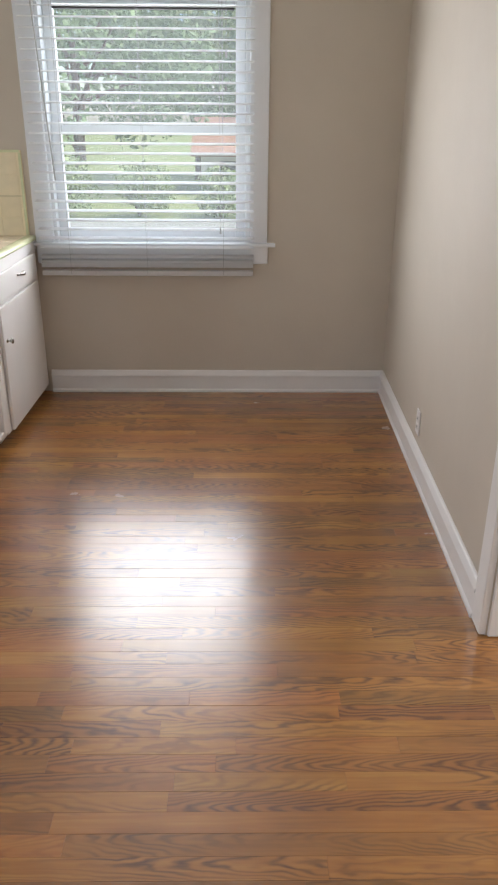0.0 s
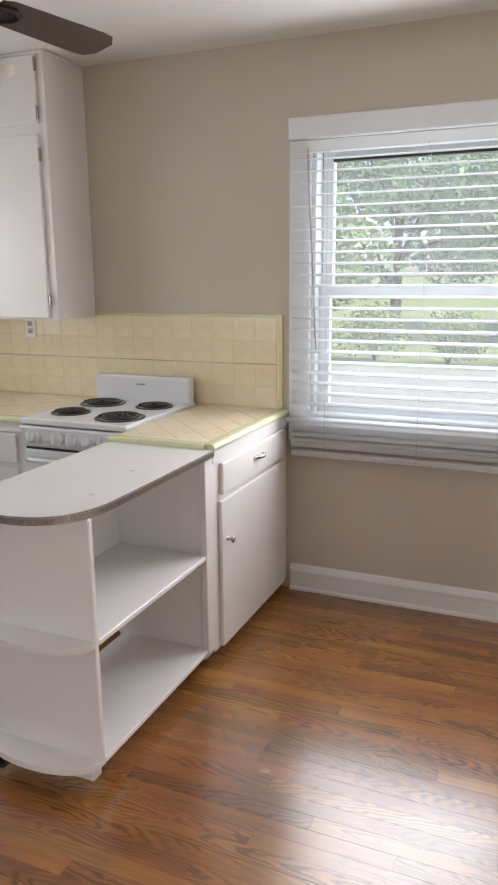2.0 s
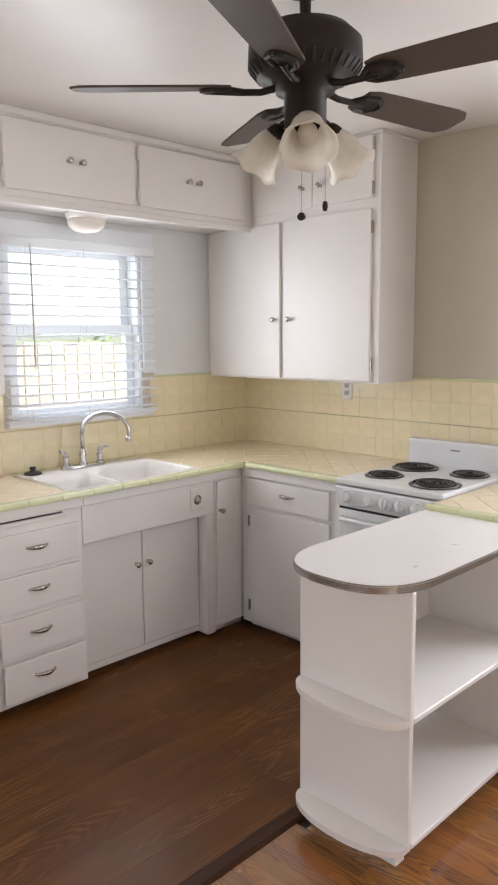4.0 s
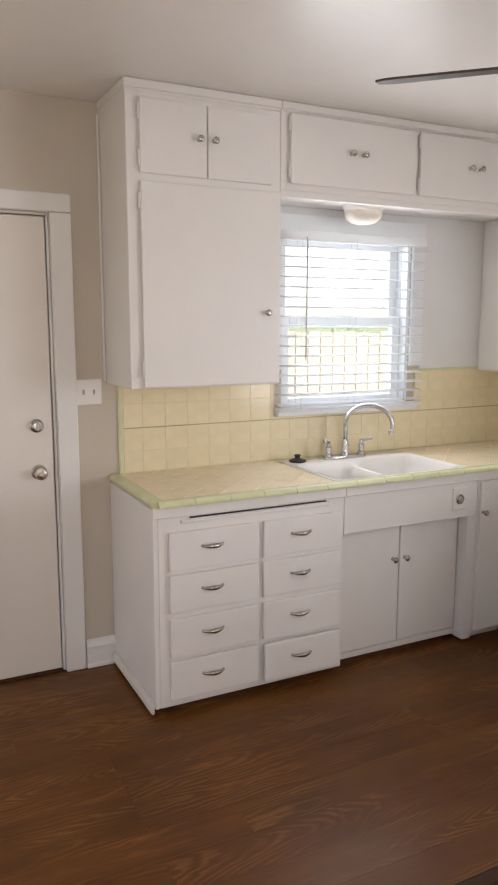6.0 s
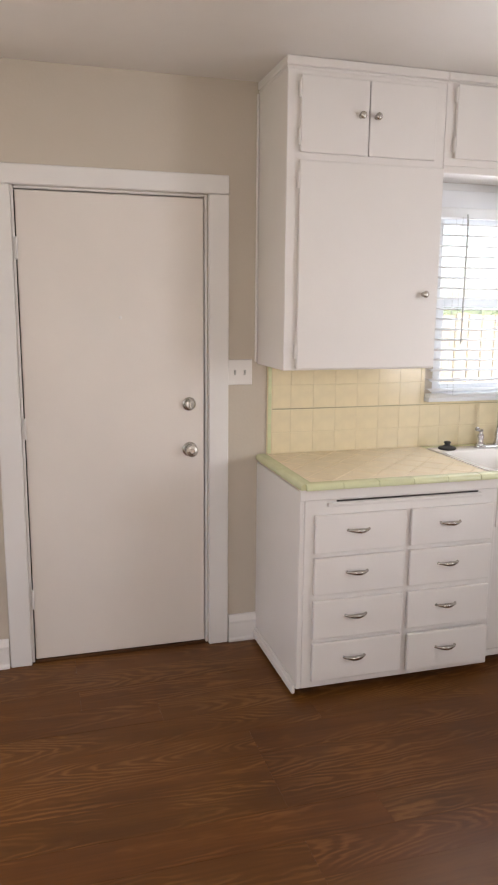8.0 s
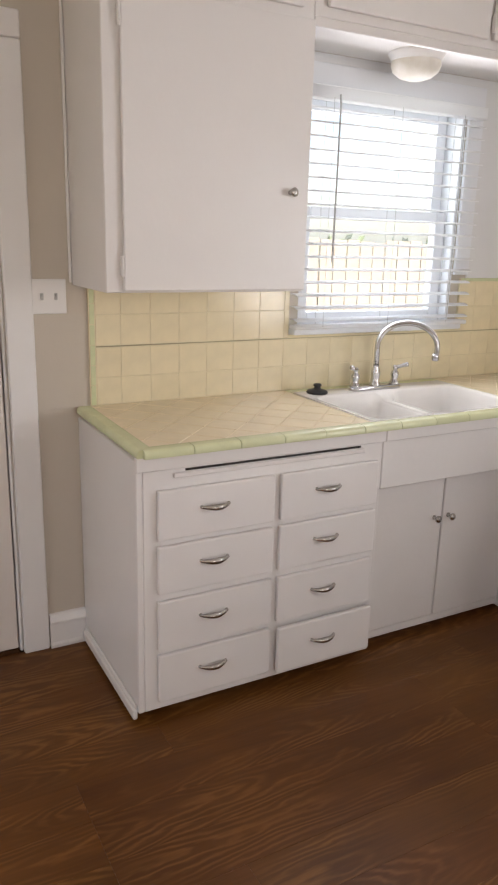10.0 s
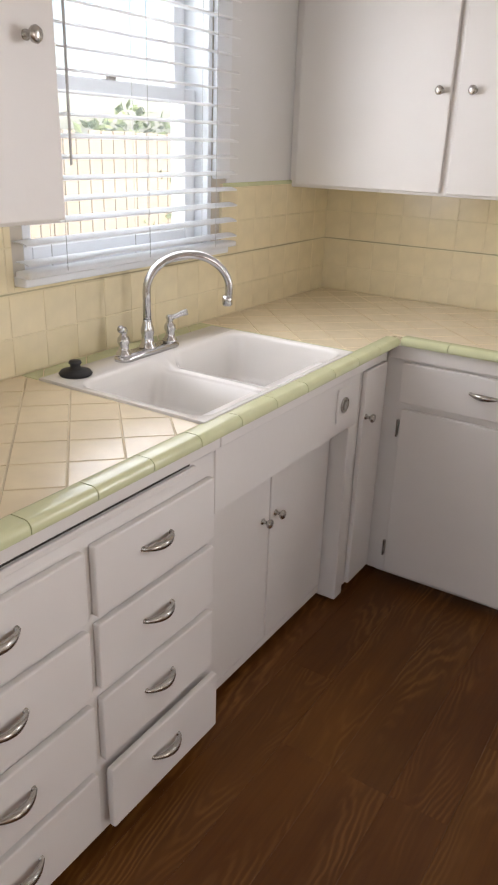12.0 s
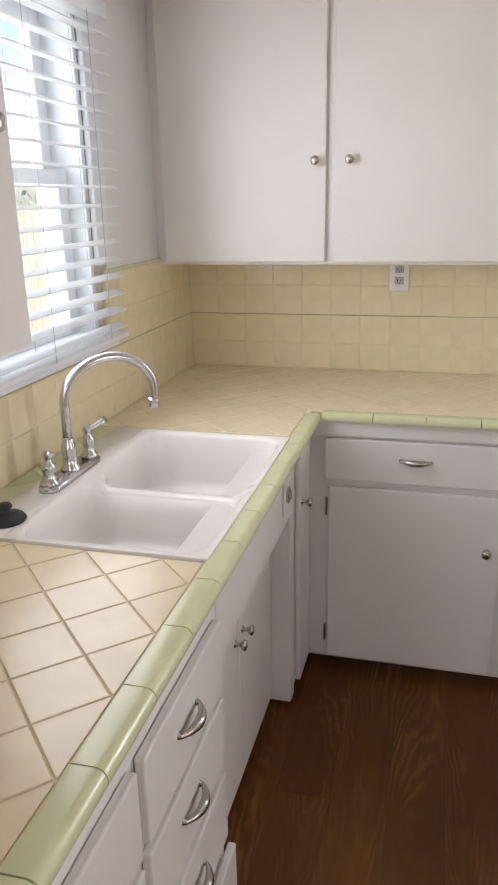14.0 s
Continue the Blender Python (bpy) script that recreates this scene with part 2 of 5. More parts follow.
FROST, GLASS = frosted(), pane_glass()
SLAT = thin_vinyl()
GRASS = paint("lawn_grass", (0.17, 0.20, 0.07), 0.9, 0.35, 0.5, 40)
CONC = paint("pale_concrete", (0.24, 0.24, 0.22), 0.85, 0.12, 0.3, 30)
FENCE = paint("tan_fence_wood", (0.48, 0.38, 0.28), 0.75, 0.25, 0.3, 20)
STUCCO = paint("pale_stucco", (0.62, 0.58, 0.54), 0.8, 0.06, 0.3, 60)
ROOF = paint("red_brown_roof", (0.30, 0.17, 0.13), 0.85, 0.2, 0.4, 25)
BARK = paint("bark", (0.12, 0.085, 0.06), 0.9, 0.3, 0.6, 18)
LEAF = paint("green_leaf", (0.17, 0.25, 0.11), 0.6, 0.4, 0.1, 3)
LEAFY = paint("yellow_green_leaf", (0.24, 0.30, 0.12), 0.6, 0.4, 0.1, 3)

# ---- mesh helpers ----


def mesh_from(bm, name, mat, parent=None, smooth=False):
    me = bpy.data.meshes.new(name)
    bmesh.ops.recalc_face_normals(bm, faces=bm.faces)
    bm.to_mesh(me)
    bm.free()
    me.materials.append(mat)
    if smooth:
        for p in me.polygons:
            p.use_smooth = True
    ob = new(name, me)
    if parent:
        ob.parent = parent
    return ob


def add_box(bm, lo, hi, bevel=0.0, seg=1):
    m = bmesh.new()
    bmesh.ops.create_cube(m, size=1)
    for v in m.verts:
        v.co = Vector([lo[i] + (v.co[i] + 0.5) * (hi[i] - lo[i]) for i in range(3)])
    if bevel:
        bmesh.ops.bevel(m, geom=m.edges[:], offset=bevel, segments=seg, affect="EDGES", profile=0.5)
    tmp = bpy.data.meshes.new("tmp")
    m.to_mesh(tmp)
    m.free()
    bm.from_mesh(tmp)
    bpy.data.meshes.remove(tmp)


def boxes(name, mat, parent, bevel, *pairs, seg=1):
    bm = bmesh.new()
    for lo, hi in pairs:
        add_box(bm, lo, hi, bevel, seg)
    return mesh_from(bm, name, mat, parent)


def lathe(bm, profile, m=None, seg=20):
    """Turned shape about z from (radius, height) pairs, moved by m."""
    m = m or Matrix()
    rings = []
    for r, z in profile:
        rings.append([bm.verts.new(m @ Vector((r * math.cos(a), r * math.sin(a), z)))
                      for a in [2 * math.pi * k / seg for k in range(seg)]] if r > 1e-6 else [bm.verts.new(m @ Vector((0, 0, z)))])
    for a, b in zip(rings, rings[1:]):
        for k in range(seg):
            q = (k + 1) % seg
            if len(a) == 1 and len(b) == 1:
                continue
            if len(a) == 1:
                bm.faces.new((a[0], b[k], b[q]))
            elif len(b) == 1:
                bm.faces.new((a[k], a[q], b[0]))
            else:
                bm.faces.new((a[k], a[q], b[q], b[k]))


def tube(bm, points, radius, seg=10):
    """A round bar along points; radius may be one number or one for each point."""
    pts = [Vector(p) for p in points]
    rad = radius if isinstance(radius, (list, tuple)) else [radius] * len(pts)
    prev, side = None, None
    for i, p in enumerate(pts):
        d = (pts[min(i + 1, len(pts) - 1)] - pts[max(i - 1, 0)]).normalized()
        if side is None:
            side = d.orthogonal().normalized()
        side = (side - d * side.dot(d)).normalized()
        up = d.cross(side)
        ring = [bm.verts.new(p + rad[i] * (math.cos(a) * side + math.sin(a) * up)) for a in [2 * math.pi * k / seg for k in range(seg)]]
        if prev:
            for k in range(seg):
                bm.faces.new((prev[k], prev[(k + 1) % seg], ring[(k + 1) % seg], ring[k]))
        else:
            bm.faces.new(ring)
        prev = ring
    bm.faces.new(prev[::-1])


def slab(bm, outline, z0, z1):
    """An upright prism over an outline of (x, y)."""
    lo = [bm.verts.new((x, y, z0)) for x, y in outline]
    hi = [bm.verts.new((x, y, z1)) for x, y in outline]
    bm.faces.new(lo[::-1])
    bm.faces.new(hi)
    k = len(lo)
    for i in range(k):
        bm.faces.new((lo[i], lo[(i + 1) % k], hi[(i + 1) % k], hi[i]))


def empty(name, place, label, category, group=""):
    e = new(name)
    e.empty_display_size = 0.1
    e.matrix_world = Matrix.Translation(place)
    return tagged(e, label, category, group)


def wall_with_holes(name, axis, at, thick, span, height, holes, mat, z0=0.0):
    """Wall on the plane axis = at, growing to at + thick; span along the other axis; holes are (a0, a1, z0, z1)."""
    bm = bmesh.new()
    cuts_a = sorted({span[0], span[1], *[h[0] for h in holes], *[h[1] for h in holes]})
    cuts_z = sorted({z0, height, *[h[2] for h in holes], *[h[3] for h in holes]})

    def solid(i, j):
        if not (0 <= i < len(cuts_a) - 1 and 0 <= j < len(cuts_z) - 1):
            return False
        a, z = (cuts_a[i] + cuts_a[i + 1]) / 2, (cuts_z[j] + cuts_z[j + 1]) / 2
        return not any(h[0] < a < h[1] and h[2] < z < h[3] for h in holes)

    def pt(a, z, d):
        return (d, a, z) if axis == "x" else (a, d, z)

    def quad(*ps):
        bm.faces.new([bm.verts.new(p) for p in ps])

    for i in range(len(cuts_a) - 1):
        for j in range(len(cuts_z) - 1):
            if not solid(i, j):
                continue
            a, b, c, d = cuts_a[i], cuts_a[i + 1], cuts_z[j], cuts_z[j + 1]
            for q in (at, at + thick):
                quad(pt(a, c, q), pt(b, c, q), pt(b, d, q), pt(a, d, q))
            for di, dj, e in ((-1, 0, (a, c, a, d)), (1, 0, (b, c, b, d)), (0, -1, (a, c, b, c)), (0, 1, (a, d, b, d))):
                if not solid(i + di, j + dj):
                    quad(pt(e[0], e[1], at), pt(e[2], e[3], at), pt(e[2], e[3], at + thick), pt(e[0], e[1], at + thick))
    bmesh.ops.remove_doubles(bm, verts=bm.verts, dist=1e-5)
    return tagged(mesh_from(bm, name, mat), kind="structure")

# ---- plan ----
REAR = -1.5
FACE = -2.205                        # front of the sink run's frame
FBACK = 4.66                         # front of the back run's frame
UFACE, UBACK = -2.42, 4.97           # fronts of the wall cabinets

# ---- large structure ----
# third hole is an unseen opening, added for the side fill lamp
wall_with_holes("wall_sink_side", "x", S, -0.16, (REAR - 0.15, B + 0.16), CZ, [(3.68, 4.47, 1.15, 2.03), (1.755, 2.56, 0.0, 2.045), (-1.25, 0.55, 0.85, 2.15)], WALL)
wall_with_holes("wall_back", "y", B, 0.16, (S, 1.64), CZ, [(-0.40, 0.675, 0.87, 2.09)], WALL)
# unseen closing wall with an opening added for the rear fill lamp
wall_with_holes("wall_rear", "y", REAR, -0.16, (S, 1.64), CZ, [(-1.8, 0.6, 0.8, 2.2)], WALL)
# doorway left open to let in the added lamp beyond it
right = wall_with_holes("wall_right", "x", 0.0, 0.16, (-6.9, 0.1), CZ, [(-3.15, -2.33, 0.0, 2.045)], WALL)
RIGHT = pose(1.48, B, 0, 0, 0, -2.1)
right.matrix_world = RIGHT
ceiling = tagged(boxes("ceiling", CEIL, None, 0, ((S - 0.16, REAR - 0.16, CZ), (1.8, B + 0.16, CZ + 0.12))), kind="structure")
subfloor = tagged(boxes("subfloor", SHADOWGAP, None, 0, ((S - 0.16, REAR - 0.16, -0.15), (1.8, B + 0.16, -0.012))), kind="structure")


def put(ob, parent):
    """Makes ob, built in the world's coordinates, a child of parent without moving it."""
    ob.parent = parent
    ob.matrix_parent_inverse = Matrix() if parent.data else Matrix.Translation(-parent.location)
    return ob


wall_with_holes("alcove_plaster", "x", S, 0.004, (3.464, B - 0.001), 2.149, [(3.60, 4.55, 1.3, 2.115)], ALCOVE, 1.347)
# dark block, unseen, added behind the leaf to stop light and darken its gaps
tagged(boxes("door_light_block", SHADOWGAP, None, 0, ((S - 0.15, 1.757, 0.0), (S - 0.06, 2.558, 2.043))), kind="structure")

# baseboards: board, cap and shoe
def baseboard(name, a, b, inward, m=None):
    """From a to b along a wall, growing along inward; all horizontal."""
    a, b, n = Vector((*a, 0)), Vector((*b, 0)), Vector((*inward, 0))
    prof = [(0, 0), (0.024, 0), (0.024, 0.012), (0.017, 0.02), (0.017, 0.092), (0.022, 0.096), (0.022, 0.104), (0.012, 0.126), (0.006, 0.132), (0, 0.132)]
    bm = bmesh.new()
    ends = [[bm.verts.new(p + n * d + Vector((0, 0, z))) for d, z in prof] for p in (a, b)]
    for i in range(len(prof)):
        j = (i + 1) % len(prof)
        bm.faces.new((ends[0][i], ends[0][j], ends[1][j], ends[1][i]))
    bm.faces.new(ends[0])
    bm.faces.new(ends[1][::-1])
    ob = tagged(mesh_from(bm, name, TRIM), kind="structure")
    if m:
        ob.matrix_world = m
    return ob


baseboard("baseboard_back", (-0.49, B), (1.475, B), (0, -1))
baseboard("baseboard_right", (0, -2.24), (0, 0), (-1, 0), RIGHT)
baseboard("baseboard_right_far", (0, -6.7), (0, -3.24), (-1, 0), RIGHT)
baseboard("baseboard_sink_side", (S, 2.655), (S, 2.79), (1, 0))
baseboard("baseboard_door_side", (S, REAR), (S, 1.66), (1, 0))
baseboard("baseboard_rear", (S, REAR), (1.4, REAR), (0, 1))

# ---- doors ----


def knob_mesh():
    bm = bmesh.new()
    lathe(bm, [(0, 0), (0.009, 0), (0.009, 0.003), (0.0055, 0.006), (0.005, 0.014), (0.009, 0.018), (0.0135, 0.022), (0.0145, 0.026), (0.012, 0.030), (0.006, 0.032), (0, 0.0325)], seg=18)
    me = bpy.data.meshes.new("knob")
    bm.to_mesh(me)
    bm.free()
    me.materials.append(NICKEL)
    for p in me.polygons:
        p.use_smooth = True
    return me


def pull_mesh():
    """Bow pull: a tapering arched leaf with two feet, long along x, standing out along z."""
    bm = bmesh.new()
    pts, rad = [], []
    for k in range(13):
        u = k / 12 * 2 - 1
        pts.append((0.047 * u, 0, 0.004 + 0.019 * (1 - u * u)))
        rad.append(0.0035 + 0.0055 * (1 - abs(u) ** 1.6))
    tube(bm, pts, rad, 10)
    for v in bm.verts:
        v.co.z *= 1.0
        v.co.y *= 1.15
    for s in (-1, 1):
        lathe(bm, [(0, 0), (0.006, 0), (0.0055, 0.003), (0.003, 0.006), (0, 0.006)], Matrix.Translation((s * 0.045, 0, 0)), 10)
    me = bpy.data.meshes.new("pull")
    bm.to_mesh(me)
    bm.free()
    me.materials.append(NICKEL)
    for p in me.polygons:
        p.use_smooth = True
    return me


KNOB, PULL = knob_mesh(), pull_mesh()
OUT_X = pose(0, 0, 0, 0, 90, 0) @ pose(0, 0, 0, 0, 0, 90)      # local z to +x, local x to y
OUT_Y = pose(0, 0, 0, 90, 0, 0)                               # local z to -y, local x stays


def fitting(name, mesh, place, turn, parent):
    o = new(name, mesh)
    o.parent = parent
    o.matrix_parent_inverse = Matrix()
    o.matrix_basis = Matrix.Translation(place) @ turn
    return o


def casing(name, m, a0, a1, top, width, parent=None):
    """Door casing in local x (out of the wall), y along, z up."""
    ob = boxes(name, TRIM, None, 0.004, ((-0.005, a0 - width, 0), (0.02, a0, top - 0.001)), ((-0.005, a1, 0), (0.02, a1 + width, top - 0.001)), ((-0.005, a0 - width, top), (0.022, a1 + width, top + width - 0.012)),
               ((-0.15, a0, 0.001), (-0.005, a0 + 0.012, top)), ((-0.13, a1 - 0.012, 0.001), (-0.005, a1, top)), ((-0.13, a0 + 0.012, top - 0.012), (-0.005, a1 - 0.012, top)))
    ob.matrix_world = m
    return tagged(ob, kind="structure")


casing("door_casing_kitchen", Matrix.Translation((S, 0, 0)), 1.755, 2.56, 2.045, 0.09)
casing("door_casing_right", RIGHT @ pose(0, 0, 0, 0, 0, 180), 2.33, 3.15, 2.045, 0.09)

door = empty("kitchen_door", (S, 2.16, 0.0), "flat white painted slab door, closed, beside a light switch", "door")
leaf = put(boxes("leaf", DOORP, None, 0.003, ((S - 0.045, 1.772, 0.015), (S - 0.008, 2.543, 2.028))), door)
bm = bmesh.new()
for y, z, r in ((2.475, 1.147, 0.030), (2.477, 0.942, 0.033)):
    m = Matrix.Translation((S - 0.008, y, z)) @ OUT_X
    lathe(bm, [(0, 0), (r, 0), (r, 0.004), (r - 0.006, 0.008), (0.012, 0.009), (0.012, 0.02)], m, 28)
    if z < 1:
        lathe(bm, [(0.012, 0.02), (0.016, 0.03), (0.026, 0.038), (0.028, 0.05), (0.024, 0.058), (0.012, 0.061), (0.010, 0.058), (0, 0.058)], m, 28)
    else:
        lathe(bm, [(0.012, 0.02), (0.023, 0.016), (0.024, 0.026), (0.018, 0.029), (0, 0.03)], m, 28)
        add_box(bm, (S + 0.015, y - 0.005, z - 0.016), (S + 0.032, y + 0.005, z + 0.016), 0.002)
put(mesh_from(bm, "lockset", NICKEL, smooth=False), door)
for z in (1.80, 1.06, 0.30):
    put(boxes("hinge", TRIM, None, 0.003, ((S - 0.01, 1.764, z - 0.045), (S + 0.004, 1.776, z + 0.045))), door)
bm = bmesh.new()
lathe(bm, [(0, 0), (0.007, 0), (0.007, 0.003), (0.003, 0.004), (0, 0.003)], Matrix.Translation((S - 0.008, 2.18, 1.525)) @ OUT_X, 14)
put(mesh_from(bm, "peephole", PLATE), door)
tagged(boxes("threshold", STRIP, None, 0.003, ((S - 0.12, 1.768, -0.01), (S - 0.003, 2.547, 0.012))), kind="structure")

# unseen box added beyond the side doorway to keep the sun out
tagged(boxes("doorway_sun_block", WALL, None, 0, ((3.2, 0.6, -0.1), (3.3, 4.6, 2.5)), ((1.62, 0.5, -0.1), (3.2, 0.6, 2.5)), ((1.7, 4.6, -0.1), (3.2, 4.7, 2.5)), ((1.82, 0.5, 2.5), (3.3, 4.7, 2.6)), ((1.82, 0.6, -0.1), (3.2, 4.6, -0.012))), kind="structure")

# ---- wall plates ----


def wall_plate(name, place, turn, label, kind_of, gang=1, on_tile=False):
    e = empty(name, place, label, kind_of)
    w, h = 0.035 + 0.023 * (gang - 1) + 0.0, 0.057
    p = boxes("plate", PLATE, None, 0.003, ((-w, -h, 0), (w, h, 0.006)), seg=2)
    p.parent, p.matrix_basis = e, turn
    bm = bmesh.new()
    if kind_of == "outlet":
        for s in (-1, 1):
            add_box(bm, (-0.016, s * 0.02 - 0.013, 0.006), (0.016, s * 0.02 + 0.013, 0.0085), 0.002)
        q = mesh_from(bm, "receptacle", CORD if on_tile else PLATE)
        for s in (-1, 1):
            for dx, dy, hw, hh in ((-0.006, 0, 0.0012, 0.005), (0.006, 0, 0.0012, 0.005), (0, -0.009, 0.002, 0.002)):
                bm = bmesh.new()
                add_box(bm, (dx - hw, s * 0.02 + dy - hh, 0.0085), (dx + hw, s * 0.02 + dy + hh, 0.0092))
                q2 = mesh_from(bm, "slot", SHADOWGAP)
                q2.parent, q2.matrix_basis = e, turn
    else:
        bm.free()
        for s in ((-1, 1) if gang > 1 else (0,)):
            bm = bmesh.new()
            add_box(bm, (s * 0.023 - 0.005, -0.011, 0.006), (s * 0.023 + 0.005, 0.011, 0.009), 0.001)
            add_box(bm, (s * 0.023 - 0.003, 0.0, 0.009), (s * 0.023 + 0.003, 0.009, 0.017), 0.001)
            q = mesh_from(bm, "toggle", CORD)
            q.parent, q.matrix_basis = e, turn
        return e
    q.parent, q.matrix_basis = e, turn
    return e


wall_plate("light_switch", (S + 0.001, 2.705, 1.285), OUT_X, "white plastic double light switch plate on the beige wall", "switch", 2)
wall_plate("wall_outlet", (-1.975, B - 0.0135, 1.262), OUT_Y, "white plate with a grey duplex outlet on yellow tile", "outlet", on_tile=True)
o = wall_plate("low_outlet", (0, 0, 0), pose(0, 0, 0, 90, 0, -90), "white plastic outlet low on the beige wall", "outlet")
o.matrix_world = RIGHT @ pose(-0.001, -1.1, 0.235)

# ---- windows ----


def blind(name, at, turn, length, top, low, stack, label, tilt=0.0, wand=None, cords=()):
    """Slatted blind, long along local x, room side towards local -y."""
    e = empty(name, at, label, "blind")
    e.matrix_world = Matrix.Translation(at) @ turn
    half = length / 2

    def own(ob):
        ob.parent = e
        return ob
    own(boxes("headrail", SLAT, None, 0.003, ((-half, -0.026, top - 0.045), (half, 0.026, top))))
    bm = bmesh.new()
    for k in range(7):
        u0 = -0.0238 + 0.0476 * k / 6
        z = 0.004 * (1 - (u0 / 0.0238) ** 2)
        for x in (-half, half):
            bm.verts.new((x, u0, z + 0.0018))
            bm.verts.new((x, u0, z - 0.0018))
    v = bm.verts
    v.ensure_lookup_table()
    for k in range(6):
        a, b = 4 * k, 4 * k + 4
        bm.faces.new((v[a], v[b], v[b + 2], v[a + 2]))
        bm.faces.new((v[a + 1], v[a + 3], v[b + 3], v[b + 1]))
        bm.faces.new((v[a], v[a + 1], v[b + 1], v[b]))
        bm.faces.new((v[a + 2], v[b + 2], v[b + 3], v[a + 3]))
    bm.faces.new((v[0], v[2], v[3], v[1]))
    bm.faces.new((v[24], v[25], v[27], v[26]))
    bmesh.ops.recalc_face_normals(bm, faces=bm.faces)
    me = bpy.data.meshes.new("slat")
    bm.to_mesh(me)
    bm.free()
    me.materials.append(SLAT)
    rng = random.Random(len(name))
    z = top - 0.075
    levels = []
    while z > low + stack:
        levels.append((z, tilt + rng.uniform(-1.2, 1.2)))
        z -= 0.048
    z = low + stack - 0.006
    while z > low + 0.046:
        levels.append((z, rng.uniform(-1, 1)))
        z -= 0.0062
    for z, a in levels:
        own(new("slat", me)).matrix_basis = pose(rng.uniform(-0.002, 0.002), 0, z, a, 0, 0)
    own(boxes("bottom_rail", SLAT, None, 0.004, ((-half, -0.026, low), (half, 0.026, low + (0.027 if stack else 0.017)))))
    bm = bmesh.new()
    for x in (-half * 0.72, 0.0, half * 0.72):
        for y in (-0.027, 0.027):
            tube(bm, [(x, y, top - 0.04), (x, y, low + 0.01)], 0.0009, 4)
    own(mesh_from(bm, "ladder_cord", CORD))
    bm = bmesh.new()
    if wand:
        x, length_w, lean = wand
        tube(bm, [(x, -0.036, top - 0.03), (x, -0.042, top - 0.06), (x + lean, -0.04, top - length_w)], 0.004, 6)
        own(mesh_from(bm, "tilt_wand", CORD))
        bm = bmesh.new()
    for x, drop in cords:
        tube(bm, [(x, -0.034, top - 0.03), (x, -0.036, top - drop)], 0.0012, 4)
        lathe(bm, [(0.001, 0.012), (0.004, 0.0), (0.006, -0.028), (0, -0.03)], Matrix.Translation((x, -0.036, top - drop)), 8)
    if cords:
        own(mesh_from(bm, "pull_cord", CORD))
    bm.free() if not cords and bm.is_valid else None
    return e


def sash_window(name, m, w, h, low, split, label):
    """Double-hung window in local x along the wall, y outwards, z up, from its lower left corner."""
    j = boxes(name, SASH, None, 0.002,
              ((0, -0.0, low), (0.02, 0.15, low + h)), ((w - 0.02, 0, low), (w, 0.15, low + h)), ((0.02, 0, low + h - 0.02), (w - 0.02, 0.15, low + h)), ((0.02, 0.02, low), (w - 0.02, 0.17, low + 0.025)))
    j.matrix_world = m
    tagged(j, kind="structure")
    s = 0.052
    for nm, y, a, b in (("lower_sash", 0.05, low + 0.012, split + 0.018), ("upper_sash", 0.09, split - 0.02, low + h - 0.021)):
        f = boxes(nm, SASH, j, 0.003, ((0.021, y, a), (0.021 + s, y + 0.034, b)), ((w - 0.021 - s, y, a), (w - 0.021, y + 0.034, b)),
                  ((0.021 + s, y + 0.001, a), (w - 0.021 - s, y + 0.033, a + (0.045 if nm == "lower_sash" else 0.036))), ((0.021 + s, y + 0.001, b - 0.038), (w - 0.021 - s, y + 0.033, b)))
        g = boxes("pane", GLASS, j, 0, ((0.021 + s, y + 0.015, a + 0.03), (w - 0.021 - s, y + 0.018, b - 0.03)))
        g.visible_shadow = False
    # dark bar added before the head of the upper sash, not a known part
    boxes("dark_head_bar", SHADOWGAP, j, 0, ((0.08, 0.05, low + h - 0.085), (w - 0.08, 0.088, low + h - 0.068))) if w > 1 else None
    lock = boxes("sash_lock", NICKEL, j, 0.002, ((w / 2 - 0.02, 0.052, split + 0.018), (w / 2 + 0.02, 0.075, split + 0.03)))
    return j


# back window, with casing, stool and apron
sash_window("window_1", Matrix.Translation((-0.40, B, 0)), 1.075, 1.22, 0.87, 1.45, "")
tagged(boxes("window_casing_back", SASH, None, 0.004,
             ((-0.50, B - 0.02, 0.872), (-0.40, B + 0.004, 2.09)), ((0.675, B - 0.02, 0.872), (0.775, B + 0.004, 2.09)),
             ((-0.505, B - 0.023, 2.096), (0.78, B + 0.004, 2.186)), ((-0.53, B - 0.045, 0.852), (0.82, B + 0.02, 0.871)), ((-0.50, B - 0.02, 0.757), (0.78, B + 0.002, 0.851))), kind="structure")
blind("window_blind", (0.115, B - 0.055, 0), Matrix(), 1.165, 2.078, 0.70, 0.085, "white slatted blind lowered over the back window, slats open", 10.0,
      wand=(-0.505, 0.88, 0.045), cords=((0.44, 0.27), (0.405, 1.12)))

# sink window, set in the tile
sash_window("window_2", pose(S, 3.68, 0, 0, 0, 90), 0.79, 0.88, 1.15, 1.60, "")
tagged(boxes("window_casing_sink", SASH, None, 0.003, ((S + 0.001, 3.60, 2.03), (S + 0.02, 4.55, 2.115)),
             ((S + 0.001, 3.60, 1.36), (S + 0.018, 3.68, 2.029)), ((S + 0.001, 4.47, 1.36), (S + 0.018, 4.55, 2.029)), ((S - 0.02, 3.64, 1.128), (S + 0.045, 4.51, 1.150))), kind="structure")
blind("sink_window_blind", (S + 0.05, 4.07, 0), pose(0, 0, 0, 0, 0, 90), 0.885, 2.03, 1.152, 0.0, "white slatted blind over the sink window, slats open", 7.0,
      wand=(-0.30, 0.62, 0.0))

